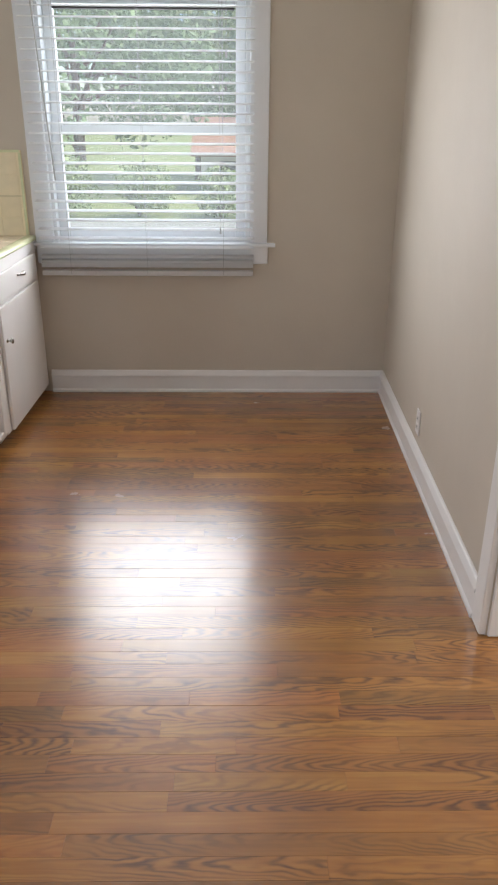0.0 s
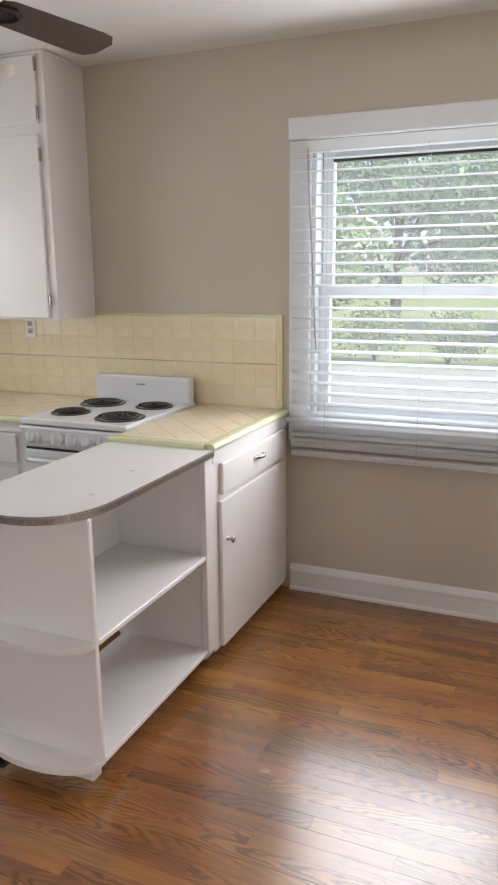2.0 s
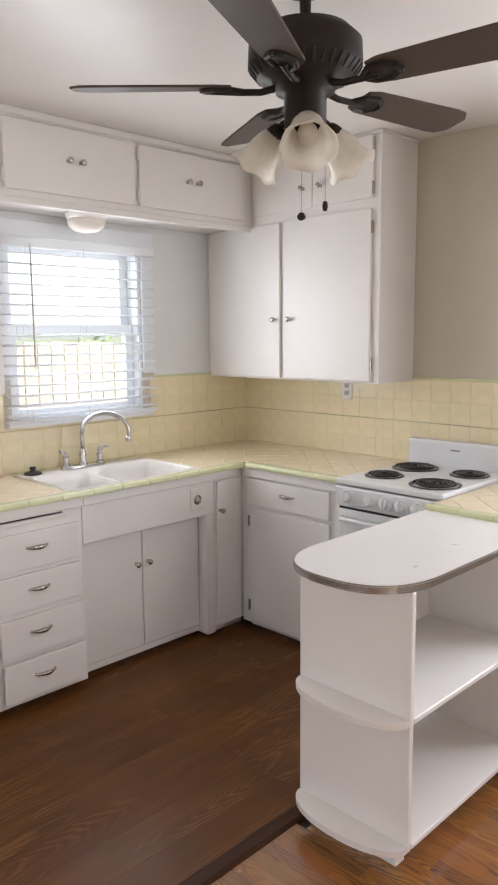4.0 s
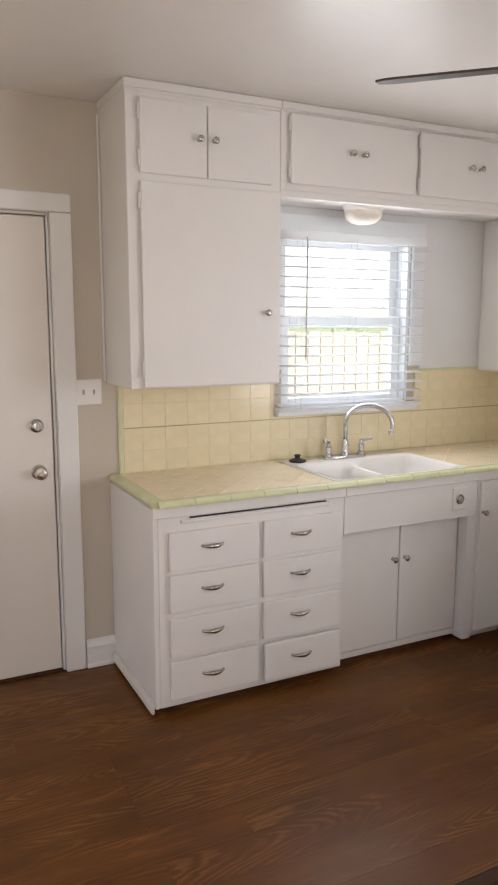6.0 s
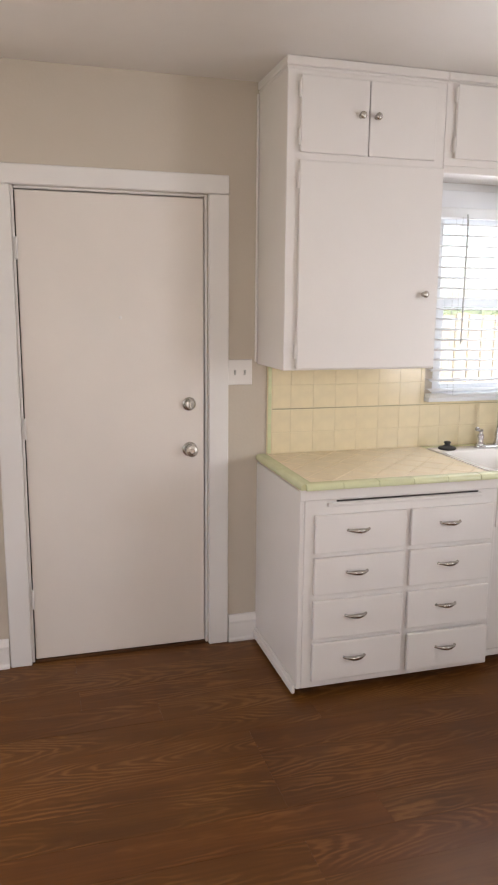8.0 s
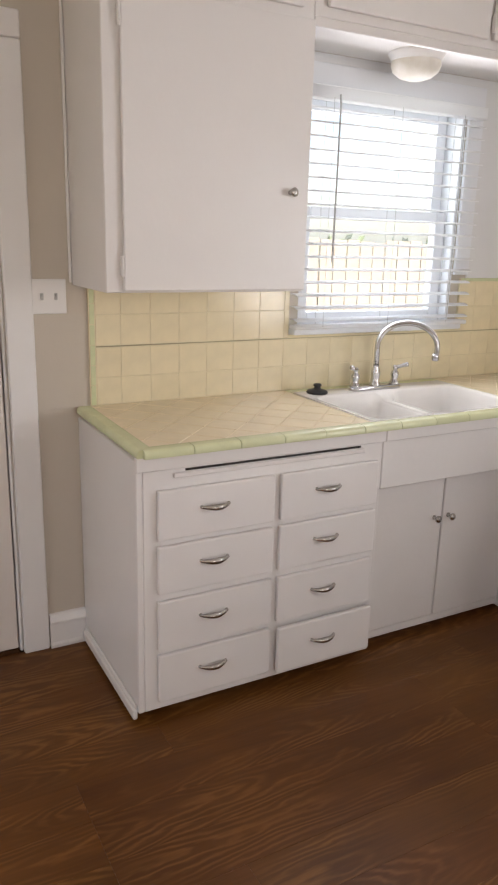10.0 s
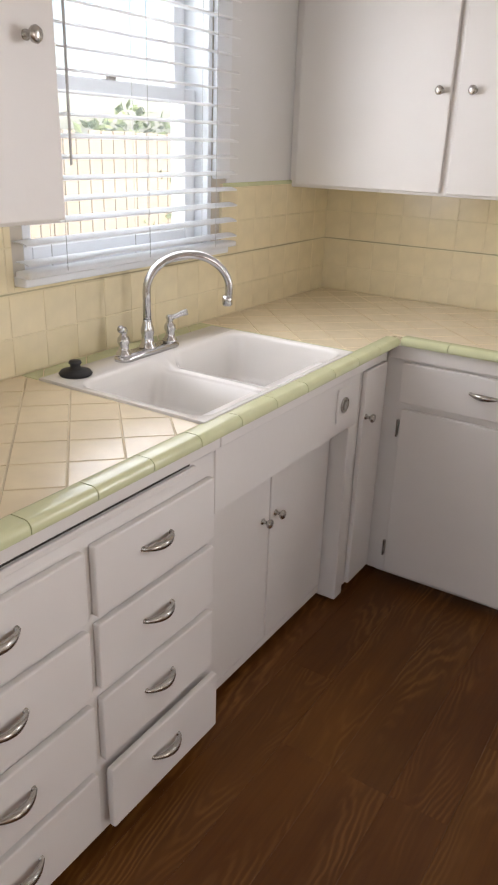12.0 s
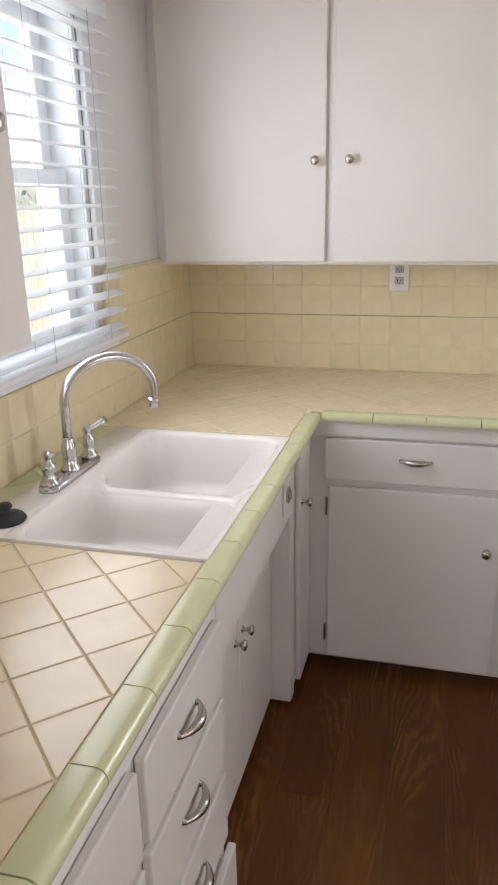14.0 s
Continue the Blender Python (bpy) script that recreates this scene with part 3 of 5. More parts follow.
# ---- sink run: drawers, sink base, corner ----
RUN0, RUN1 = 2.79, B                 # ends of the sink run along y
TOP = 0.868                          # underside of the tile counter


def front_x(parent, name, y0, y1, z0, z1, face, proud=0.018, mat=None):
    return put(boxes(name, mat or WHITE, None, 0.004, ((face + 0.001, y0, z0), (face + proud, y1, z1)), seg=2), parent)


def front_y(parent, name, x0, x1, z0, z1, face, proud=0.018):
    return put(boxes(name, WHITE, None, 0.004, ((x0, face - proud, z0), (x1, face - 0.001, z1)), seg=2), parent)


def hinges(parent, places, axis):
    for x, y, z in places:
        bm = bmesh.new()
        d = (0.006, 0.004) if axis == "x" else (0.004, 0.006)
        add_box(bm, (x - d[0], y - d[1], z - 0.028), (x + d[0], y + d[1], z + 0.028), 0.002)
        lathe(bm, [(0, -0.03), (0.004, -0.03), (0.004, 0.03), (0, 0.03)], Matrix.Translation((x + (0.006 if axis == "x" else 0), y - (0.006 if axis == "y" else 0), z)), 8)
        put(mesh_from(bm, "hinge", NICKEL if axis == "y" else WHITE), parent)


drawers = empty("drawer_cabinet", (-2.5, 3.2, 0), "white painted base cabinet with eight drawers, one slightly open", "cabinet")
put(boxes("carcass", WHITE, None, 0.003, ((S + 0.002, RUN0, 0.036), (FACE, RUN0 + 0.02, TOP)), ((S + 0.002, RUN0 + 0.02, 0.055), (FACE - 0.02, 3.68, TOP - 0.002)),
          ((FACE - 0.019, RUN0 + 0.0205, 0.036), (FACE, 3.68, TOP - 0.001)), ((S + 0.02, RUN0 + 0.04, 0.0), (FACE - 0.09, 3.66, 0.054))), drawers)
put(boxes("base_moulding", WHITE, None, 0.004, ((S + 0.026, RUN0 - 0.016, 0.014), (FACE - 0.006, RUN0 - 0.001, 0.050)), ((S + 0.026, RUN0 - 0.01, 0.050), (FACE - 0.008, RUN0 - 0.001, 0.064))), drawers)
put(boxes("counter_moulding", WHITE, None, 0.003, ((FACE, RUN0 - 0.004, 0.834), (FACE + 0.016, 3.68, TOP + 0.014))), drawers)
# the bread board in its slot
put(boxes("bread_board", WHITE, None, 0.003, ((FACE - 0.3, 2.905, 0.803), (FACE + 0.01, 3.60, 0.819))), drawers)
# dark strip on the frame paints the shade of the slot
put(boxes("slot_shade", SHADOWGAP, None, 0, ((FACE - 0.002, 2.945, 0.8205), (FACE + 0.0012, 3.585, 0.8275))), drawers)
ROWS_Z = ((0.615, 0.772), (0.440, 0.596), (0.252, 0.415), (0.068, 0.233))
for c, (y0, y1) in enumerate(((2.852, 3.248), (3.272, 3.655))):
    for r, (z0, z1) in enumerate(ROWS_Z):
        ajar = 0.016 if (c, r) == (1, 3) else 0.0
        d = put(boxes("drawer", WHITE, None, 0.004, ((FACE + 0.001 + ajar, y0, z0), (FACE + 0.019 + ajar, y1, z1)), *([((FACE - 0.2, y0 + 0.015, z0 + 0.02), (FACE + 0.002 + ajar, y1 - 0.015, z1 - 0.03))] if ajar else []), seg=2), drawers)
        fitting("pull", PULL, (FACE + 0.019 + ajar, (3.036, 3.45)[c], (z0 + z1) / 2 + 0.012), OUT_X, d)

sink_base = empty("sink_cabinet", (-2.5, 4.07, 0), "white painted sink cabinet with two recessed doors under an apron", "cabinet")
RC = FACE - 0.075
put(boxes("carcass", WHITE, None, 0.003, ((S + 0.002, 3.682, 0.05), (RC, 4.415, 0.70)), ((RC - 0.02, 3.682, 0.658), (FACE, 4.46, TOP - 0.001)), ((RC - 0.05, 4.405, 0.02), (FACE, 4.46, 0.657)),
          ((S + 0.05, 3.684, 0.0), (RC - 0.05, 4.40, 0.049)), ((RC - 0.02, 3.683, 0.03), (RC + 0.012, 4.404, 0.062))), sink_base)
put(boxes("counter_moulding", WHITE, None, 0.003, ((FACE, 3.681, 0.834), (FACE + 0.016, 4.62, TOP + 0.014))), sink_base)
put(boxes("apron_panel", WHITE, None, 0.003, ((FACE, 4.30, 0.70), (FACE + 0.006, 4.392, 0.81))), sink_base)
for y0, y1, ky in ((3.69, 4.04, 4.003), (4.046, 4.40, 4.073)):
    d = front_x(sink_base, "door", y0, y1, 0.066, 0.655, RC, 0.016)
    fitting("knob", KNOB, (RC + 0.016, ky, 0.483), OUT_X, d)
bm = bmesh.new()
m = Matrix.Translation((FACE + 0.006, 4.343, 0.752)) @ OUT_X
lathe(bm, [(0, 0.0), (0.024, 0.0), (0.025, 0.004), (0.021, 0.006), (0.018, 0.003), (0.015, 0.003), (0.0145, 0.009), (0.010, 0.011), (0, 0.0115)], m, 28)
put(mesh_from(bm, "air_gap_cap", NICKEL), sink_base)

corner = empty("corner_cabinet", (-2.4, 4.7, 0), "white painted narrow corner cabinet beside the sink", "cabinet")
put(boxes("carcass", WHITE, None, 0.003, ((S + 0.002, 4.462, 0.05), (FACE, 4.70, TOP - 0.001)), ((S + 0.05, 4.47, 0), (FACE - 0.05, 4.70, 0.049))), corner)
d = front_x(corner, "door", 4.470, 4.63, 0.06, 0.826, FACE)
fitting("knob", KNOB, (FACE + 0.018, 4.485, 0.675), OUT_X, d)

# ---- back run ----
back_cab = empty("back_cabinet", (-1.85, 4.97, 0), "white painted base cabinet with a drawer above a door", "cabinet")
put(boxes("carcass", WHITE, None, 0.003, ((FACE + 0.0015, FBACK, 0.035), (-1.535, B - 0.002, TOP - 0.002)), ((FACE + 0.02, FBACK + 0.05, 0), (-1.55, B - 0.01, 0.034))), back_cab)
put(boxes("counter_moulding", WHITE, None, 0.003, ((FACE + 0.017, FBACK - 0.014, 0.834), (-1.535, FBACK, TOP + 0.014))), back_cab)
d = front_y(back_cab, "drawer", -2.143, -1.60, 0.69, 0.826, FBACK)
fitting("pull", PULL, (-1.865, FBACK - 0.018, 0.768), OUT_Y, d)
d = front_y(back_cab, "door", -2.13, -1.60, 0.05, 0.668, FBACK)
fitting("knob", KNOB, (-1.642, FBACK - 0.018, 0.49), OUT_Y, d)
hinges(back_cab, ((-2.138, FBACK - 0.012, 0.60), (-2.138, FBACK - 0.012, 0.14)), "y")

# ---- cabinet between the stove and the dining side ----
XR = -0.515
right_cab = empty("end_cabinet", (-0.74, 4.86, 0), "white painted end cabinet with a drawer above a door", "cabinet")
put(boxes("carcass", WHITE, None, 0.003, ((-0.965, 4.452, 0.055), (XR, B - 0.002, TOP - 0.002)), ((-0.93, 4.47, 0), (XR - 0.05, B - 0.03, 0.054))), right_cab)
put(boxes("counter_moulding", WHITE, None, 0.003, ((XR, 4.452, 0.83), (XR + 0.006, B - 0.002, TOP + 0.012))), right_cab)
d = front_x(right_cab, "drawer", 4.515, 5.20, 0.695, 0.822, XR)
fitting("pull", PULL, (XR + 0.018, 4.875, 0.772), OUT_X, d)
d = front_x(right_cab, "door", 4.50, 5.215, 0.062, 0.672, XR)
fitting("knob", KNOB, (XR + 0.018, 4.545, 0.508), OUT_X, d)

# ---- open shelf unit with a rounded end ----
shelf = empty("shelf_unit", (-0.74, 4.0, 0), "white open shelf unit with a rounded top and end shelves", "shelf")
PX0, PX1, PY0, PY1 = -0.926, -0.515, 3.66, 4.447
TX0 = -0.957                         # far edge of the top


def rounded_end(y_front, x0, x1, y_in, power):
    """Outline whose end towards -y is a superellipse."""
    cx, rx, ry = (x0 + x1) / 2, (x1 - x0) / 2, y_in - y_front
    pts = []
    for k in range(33):
        a = math.pi * k / 32
        c, s = math.cos(a), math.sin(a)
        pts.append((cx - rx * math.copysign(abs(c) ** (2 / power), c), y_in - ry * abs(s) ** (2 / power)))
    return pts


bm = bmesh.new()
top_line = rounded_end(3.545, TX0, PX1 + 0.012, 3.80, 2.5) + [(PX1 + 0.012, PY1), (TX0, PY1)]
slab(bm, top_line, 0.862, 0.888)
put(mesh_from(bm, "top", LAMIN), shelf)
bm = bmesh.new()
edge = [(x, y) for x, y in top_line[:33]] + [(PX1 + 0.012, PY1)]
for a, b in zip(edge, edge[1:]):
    d = Vector((b[0] - a[0], b[1] - a[1], 0))
    if d.length < 1e-6:
        continue
    n = Vector((d.y, -d.x, 0)).normalized() * 0.0018
    for lo, hi in ((0.863, 0.8665), (0.8675, 0.8825), (0.8835, 0.887)):
        q = n * (1.6 if lo == 0.8675 else 1.0)
        bm.faces.new([bm.verts.new(Vector((*p, z)) + q) for p, z in ((a, lo), (b, lo), (b, hi), (a, hi))])
bmesh.ops.remove_doubles(bm, verts=bm.verts, dist=1e-5)
put(mesh_from(bm, "metal_edging", NICKEL), shelf)
put(boxes("frame", WHITE, None, 0.003,
          ((PX0, PY0, 0.075), (PX1, PY0 + 0.02, 0.861)), ((PX0, PY1 - 0.045, 0.075), (PX1, PY1 - 0.003, 0.861)),
          ((PX1 - 0.02, PY1 - 0.06, 0.075), (PX1 + 0.004, PY1 + 0.004, 0.861)),
          ((PX0, PY0 + 0.02, 0.155), (PX0 + 0.018, PY1 - 0.045, 0.466)), ((PX0, PY0 + 0.02, 0.488), (PX0 + 0.018, PY1 - 0.045, 0.861))), shelf)
for z in (0.468, 0.077):
    s = put(boxes("shelf_board", WHITE, None, 0.003, ((PX0 + 0.018, PY0 + 0.02, z), (PX1 + 0.001, PY1 - 0.046, z + 0.019))), shelf)
    bm = bmesh.new()
    slab(bm, rounded_end(3.565, PX0 + 0.002, PX1 + 0.0, PY0, 2.1), z, z + 0.02)
    put(mesh_from(bm, "end_shelf", WHITE), shelf)
put(boxes("foot", WHITE, None, 0.004, ((-0.88, PY0 + 0.012, 0.0), (-0.56, PY0 + 0.06, 0.076)), ((-0.88, PY0 + 0.06, 0), (-0.86, PY1 - 0.1, 0.076)), ((-0.61, PY0 + 0.06, 0), (-0.59, PY1 - 0.1, 0.076))), shelf)

# ---- wall cabinets ----
upper_l = empty("wall_cabinet", (-2.6, 3.1, 1.32), "white painted wall cabinet with one tall and two small doors", "cabinet")
put(boxes("carcass", WHITE, None, 0.003, ((S + 0.002, 2.785, 1.322), (UFACE, 3.462, CZ - 0.003))), upper_l)
put(boxes("crown_moulding", WHITE, None, 0.004, ((S + 0.002, 2.777, 2.474), (UFACE + 0.013, 3.462, CZ - 0.001)), ((S + 0.002, 2.781, 2.462), (UFACE + 0.006, 3.462, 2.475))), upper_l)
put(boxes("wall_moulding", WHITE, None, 0.003, ((S + 0.001, 2.774, 1.33), (S + 0.012, 2.784, 2.46))), upper_l)
d = front_x(upper_l, "door", 2.836, 3.458, 1.328, 2.135, UFACE)
fitting("knob", KNOB, (UFACE + 0.018, 3.39, 1.632), OUT_X, d)
for y0, y1, ky in ((2.836, 3.118, 3.082), (3.122, 3.415, 3.148)):
    d = front_x(upper_l, "door", y0, y1, 2.163, 2.442, UFACE)
    fitting("knob", KNOB, (UFACE + 0.018, ky, 2.308), OUT_X, d)
hinges(upper_l, [(UFACE + 0.010, 2.832, z) for z in (1.40, 2.06, 2.22, 2.39)], "x")

bridge = empty("bridge_cabinet", (-2.6, 4.2, 2.15), "white painted cabinet bridging over the sink window", "cabinet")
put(boxes("carcass", WHITE, None, 0.003, ((S + 0.002, 3.463, 2.150), (UFACE, UBACK + 0.02, CZ - 0.003)), ((UFACE - 0.02, 3.463, 2.122), (UFACE, UBACK, 2.151))), bridge)
put(boxes("crown_moulding", WHITE, None, 0.004, ((UFACE, 3.463, 2.476), (UFACE + 0.013, UBACK - 0.03, CZ - 0.001)), ((UFACE, 3.463, 2.468), (UFACE + 0.006, UBACK - 0.03, 2.477))), bridge)
for y0, y1, k in ((3.505, 4.17, (3.81, 3.875)), (4.197, 4.885, (4.495, 4.56))):
    d = front_x(bridge, "door", y0, y1, 2.178, 2.462, UFACE)
    for ky in k:
        fitting("knob", KNOB, (UFACE + 0.018, ky, 2.325), OUT_X, d)
hinges(bridge, [(UFACE + 0.010, y, z) for y in (3.50, 4.192) for z in (2.23, 2.42)], "x")

upper_b = empty("back_wall_cabinet", (-2.2, 5.1, 1.32), "white painted wall cabinet with two tall and two small doors", "cabinet")
put(boxes("carcass", WHITE, None, 0.003, ((S + 0.002, UBACK, 1.322), (UFACE + 0.0015, B - 0.002, 2.149)), ((UFACE + 0.002, UBACK, 1.322), (-1.562, B - 0.002, CZ - 0.004))), upper_b)
put(boxes("crown_moulding", WHITE, None, 0.004, ((UFACE + 0.015, UBACK - 0.012, 2.494), (-1.55, B - 0.002, CZ - 0.001))), upper_b)
for x0, x1, z0, z1, kx, kz in ((-2.755, -2.199, 1.332, 2.150, -2.230, 1.645), (-2.176, -1.607, 1.332, 2.156, -2.122, 1.645),
                               (-2.385, -1.975, 2.205, 2.49, -2.03, 2.30), (-1.970, -1.602, 2.205, 2.49, -1.915, 2.30)):
    d = front_y(upper_b, "door", x0, x1, z0, z1, UBACK)
    fitting("knob", KNOB, (kx, UBACK - 0.018, kz), OUT_Y, d)
hinges(upper_b, [(-1.600, UBACK - 0.010, z) for z in (1.42, 2.07, 2.25, 2.45)], "y")

# ---- lamp under the bridge cabinet ----
lamp = empty("ceiling_light", (-2.6, 4.02, 2.15), "small round white glass ceiling light over the sink", "lamp")
bm = bmesh.new()
lathe(bm, [(0, 0), (0.100, 0), (0.102, -0.006), (0.094, -0.022), (0.092, -0.030), (0, -0.030)], None, 28)
mesh_from(bm, "base", PLATE, lamp, True)
bm = bmesh.new()
lathe(bm, [(0.088, -0.028), (0.091, -0.042), (0.083, -0.064), (0.060, -0.082), (0.028, -0.091), (0, -0.093)], None, 28)
mesh_from(bm, "shade", FROST, lamp, True)

# ---- ceiling fan ----
fan = empty("ceiling_fan", (-0.84, 3.58, CZ), "dark bronze ceiling fan with brown blades and three frosted shades", "ceiling fan")
HZ = 2.228 - CZ
bm = bmesh.new()
lathe(bm, [(0, 0), (0.085, 0), (0.085, -0.01), (0.06, -0.04), (0.016, -0.05), (0.014, HZ + 0.16), (0.05, HZ + 0.155), (0.12, HZ + 0.14), (0.152, HZ + 0.11), (0.155, HZ + 0.05), (0.13, HZ + 0.02), (0.085, HZ + 0.005), (0.08, HZ - 0.015),
           (0.058, HZ - 0.02), (0.058, HZ - 0.10), (0.05, HZ - 0.115), (0.02, HZ - 0.125), (0, HZ - 0.127)], None, 40)
mesh_from(bm, "motor_housing", BRONZE, fan, True)
bm = bmesh.new()
for k in range(36):
    a = 2 * math.pi * k / 36
    m = pose(0, 0, HZ + 0.034, 0, 0, math.degrees(a)) @ pose(0.1435, 0, 0, 0, -50, 0)
    mm = bmesh.new()
    add_box(mm, (-0.017, -0.0035, -0.001), (0.017, 0.0035, 0.003))
    mm.transform(m)
    tmp = bpy.data.meshes.new("tmp")
    mm.to_mesh(tmp)
    mm.free()
    bm.from_mesh(tmp)
    bpy.data.meshes.remove(tmp)
mesh_from(bm, "vent_slots", SHADOWGAP, fan)
for k in range(5):
    m = pose(0, 0, HZ, 0, 0, 9 + 72 * k)
    bm = bmesh.new()
    outline = [(0.20, -0.045), (0.235, -0.058), (0.56, -0.07), (0.60, -0.066), (0.63, -0.035), (0.63, 0.035), (0.60, 0.066), (0.56, 0.07), (0.235, 0.058), (0.20, 0.045)]
    slab(bm, outline, -0.003, 0.003)
    b = mesh_from(bm, "blade", BLADE, fan)
    b.matrix_basis = m @ pose(0, 0, 0, -12, 0, 0)
    bm = bmesh.new()
    tube(bm, [(0.07, 0, 0.0), (0.12, 0, -0.012), (0.17, 0, -0.012), (0.22, 0, -0.007)], [0.010, 0.009, 0.009, 0.012], 8)
    for sgn in (-1, 1):
        tube(bm, [(0.17, 0, -0.010), (0.20, sgn * 0.03, -0.008), (0.245, sgn * 0.036, -0.007), (0.275, sgn * 0.015, -0.007), (0.28, 0, -0.007)], 0.008, 6)
    add_box(bm, (0.20, -0.03, -0.009), (0.27, 0.03, -0.0032), 0.002)
    a = mesh_from(bm, "blade_arm", BRONZE, fan)
    a.matrix_basis = m @ pose(0, 0, 0, -12, 0, 0)
bm_shade = bmesh.new()
lathe(bm_shade, [(0.022, 0.0), (0.034, -0.012), (0.046, -0.035), (0.053, -0.062), (0.056, -0.085), (0.064, -0.105), (0.080, -0.122), (0.078, -0.1235), (0.061, -0.107), (0.053, -0.085), (0.050, -0.062), (0.043, -0.036), (0.031, -0.014), (0.02, -0.002)], None, 28)
for v in bm_shade.verts:
    if v.co.z < -0.095:
        a = math.atan2(v.co.y, v.co.x)
        v.co.z += 0.007 * math.sin(6 * a) * (-0.095 - v.co.z) / 0.03
bmesh.ops.scale(bm_shade, vec=(0.94, 0.94, 0.98), verts=bm_shade.verts)
shade_ob = mesh_from(bm_shade, "shade", FROST, fan, True)
for k in range(3):
    o = shade_ob if k == 0 else new("shade", shade_ob.data)
    o.parent = fan
    turn = pose(0, 0, HZ - 0.092, 0, 0, -46 + 120 * k)
    o.matrix_basis = turn @ pose(0.082, 0, -0.012, 0, -42, 0)
    bm = bmesh.new()
    tube(bm, [(0.04, 0, 0.005), (0.065, 0, 0.008), (0.085, 0, -0.004)], 0.011, 8)
    lathe(bm, [(0, 0.016), (0.02, 0.014), (0.028, 0.0), (0.036, -0.022), (0.033, -0.024), (0, 0.0)], pose(0.082, 0, -0.012, 0, -42, 0), 16)
    bulb = bmesh.new()
    lathe(bulb, [(0, -0.002), (0.013, -0.004), (0.014, -0.03), (0.026, -0.055), (0.028, -0.07), (0.02, -0.088), (0, -0.094)], pose(0.082, 0, -0.012, 0, -42, 0), 16)
    mesh_from(bulb, "bulb", FROST, fan, True).matrix_basis = turn
    a = mesh_from(bm, "shade_arm", BRONZE, fan, True)
    a.matrix_basis = turn
bm = bmesh.new()
for x, y, drop in ((-0.03, 0.02, 0.325), (0.035, 0.045, 0.30)):
    z = HZ - 0.07
    while z > HZ - drop:
        lathe(bm, [(0, 0.0018), (0.0018, 0), (0, -0.0018)], Matrix.Translation((x, y, z)), 6)
        z -= 0.0042
mesh_from(bm, "pull_chain", NICKEL, fan)
bm = bmesh.new()
lathe(bm, [(0, 0.012), (0.007, 0.010), (0.013, 0.0), (0.010, -0.008), (0, -0.012)], Matrix.Translation((-0.03, 0.02, HZ - 0.333)), 14)
lathe(bm, [(0, 0.014), (0.006, 0.012), (0.008, 0.0), (0.006, -0.012), (0, -0.014)], Matrix.Translation((0.035, 0.045, HZ - 0.31)), 12)
mesh_from(bm, "chain_fob", BRONZE, fan, True)

# ---- stove ----
stove = empty("electric_stove", (-1.25, 4.93, 0), "white enamel electric stove with four coil burners", "stove")
X0, X1, Y0, Y1 = -1.522, -0.978, 4.60, 5.235
put(boxes("body", ENAMEL, None, 0.006, ((X0, Y0 + 0.03, 0.09), (X1, Y1, 0.885)), ((X0 + 0.01, Y0 + 0.06, 0.0), (X1 - 0.01, Y1 - 0.02, 0.091)), seg=2), stove)
put(boxes("cooktop", ENAMEL, None, 0.009, ((X0 - 0.002, Y0 - 0.004, 0.890), (X1 + 0.002, Y1, 0.918)), seg=3), stove)
bm = bmesh.new()
prof = [(Y0 - 0.006, 0.884), (Y0 - 0.012, 0.876), (Y0 + 0.004, 0.80), (Y0 + 0.012, 0.788), (Y0 + 0.04, 0.788), (Y0 + 0.04, 0.884)]
ends = [[bm.verts.new((x, y, z)) for y, z in prof] for x in (X0, X1)]
for i in range(len(prof)):
    j = (i + 1) % len(prof)
    bm.faces.new((ends[0][i], ends[0][j], ends[1][j], ends[1][i]))
bm.faces.new(ends[0])
bm.faces.new(ends[1][::-1])
put(mesh_from(bm, "control_panel", ENAMEL), stove)
put(boxes("backguard", ENAMEL, None, 0.012, ((X0 + 0.004, Y1 - 0.06, 0.905), (X1 - 0.004, Y1, 1.042)), seg=3), stove)
put(boxes("badge", NICKEL, None, 0.001, ((-1.275, Y1 - 0.0615, 0.998), (-1.225, Y1 - 0.059, 1.004))), stove)
put(boxes("oven_door", ENAMEL, None, 0.008, ((X0 + 0.006, Y0 + 0.004, 0.26), (X1 - 0.006, Y0 + 0.03, 0.776)), seg=2), stove)
put(boxes("lower_drawer", ENAMEL, None, 0.006, ((X0 + 0.006, Y0 + 0.006, 0.10), (X1 - 0.006, Y0 + 0.03, 0.25)), seg=2), stove)
# dark fill paints the shade in the seam above the oven door
put(boxes("gap", SHADOWGAP, None, 0, ((X0 + 0.008, Y0 + 0.012, 0.7765), (X1 - 0.008, Y0 + 0.029, 0.787))), stove)
bm = bmesh.new()
tube(bm, [(X0 + 0.04, Y0 + 0.004, 0.735), (X0 + 0.045, Y0 - 0.028, 0.737), (X0 + 0.07, Y0 - 0.034, 0.738), (X1 - 0.07, Y0 - 0.034, 0.738), (X1 - 0.045, Y0 - 0.028, 0.737), (X1 - 0.04, Y0 + 0.004, 0.735)], 0.011, 10)
put(mesh_from(bm, "oven_handle", ENAMEL, smooth=True), stove)
bm = bmesh.new()
lathe(bm, [(0, 0), (0.026, 0), (0.026, 0.004), (0.020, 0.008), (0.018, 0.022), (0.013, 0.025), (0, 0.025)], None, 24)
add_box(bm, (-0.004, -0.019, 0.02), (0.004, 0.019, 0.030), 0.002)
dial = bpy.data.meshes.new("dial")
bm.to_mesh(dial)
bm.free()
dial.materials.append(ENAMEL)
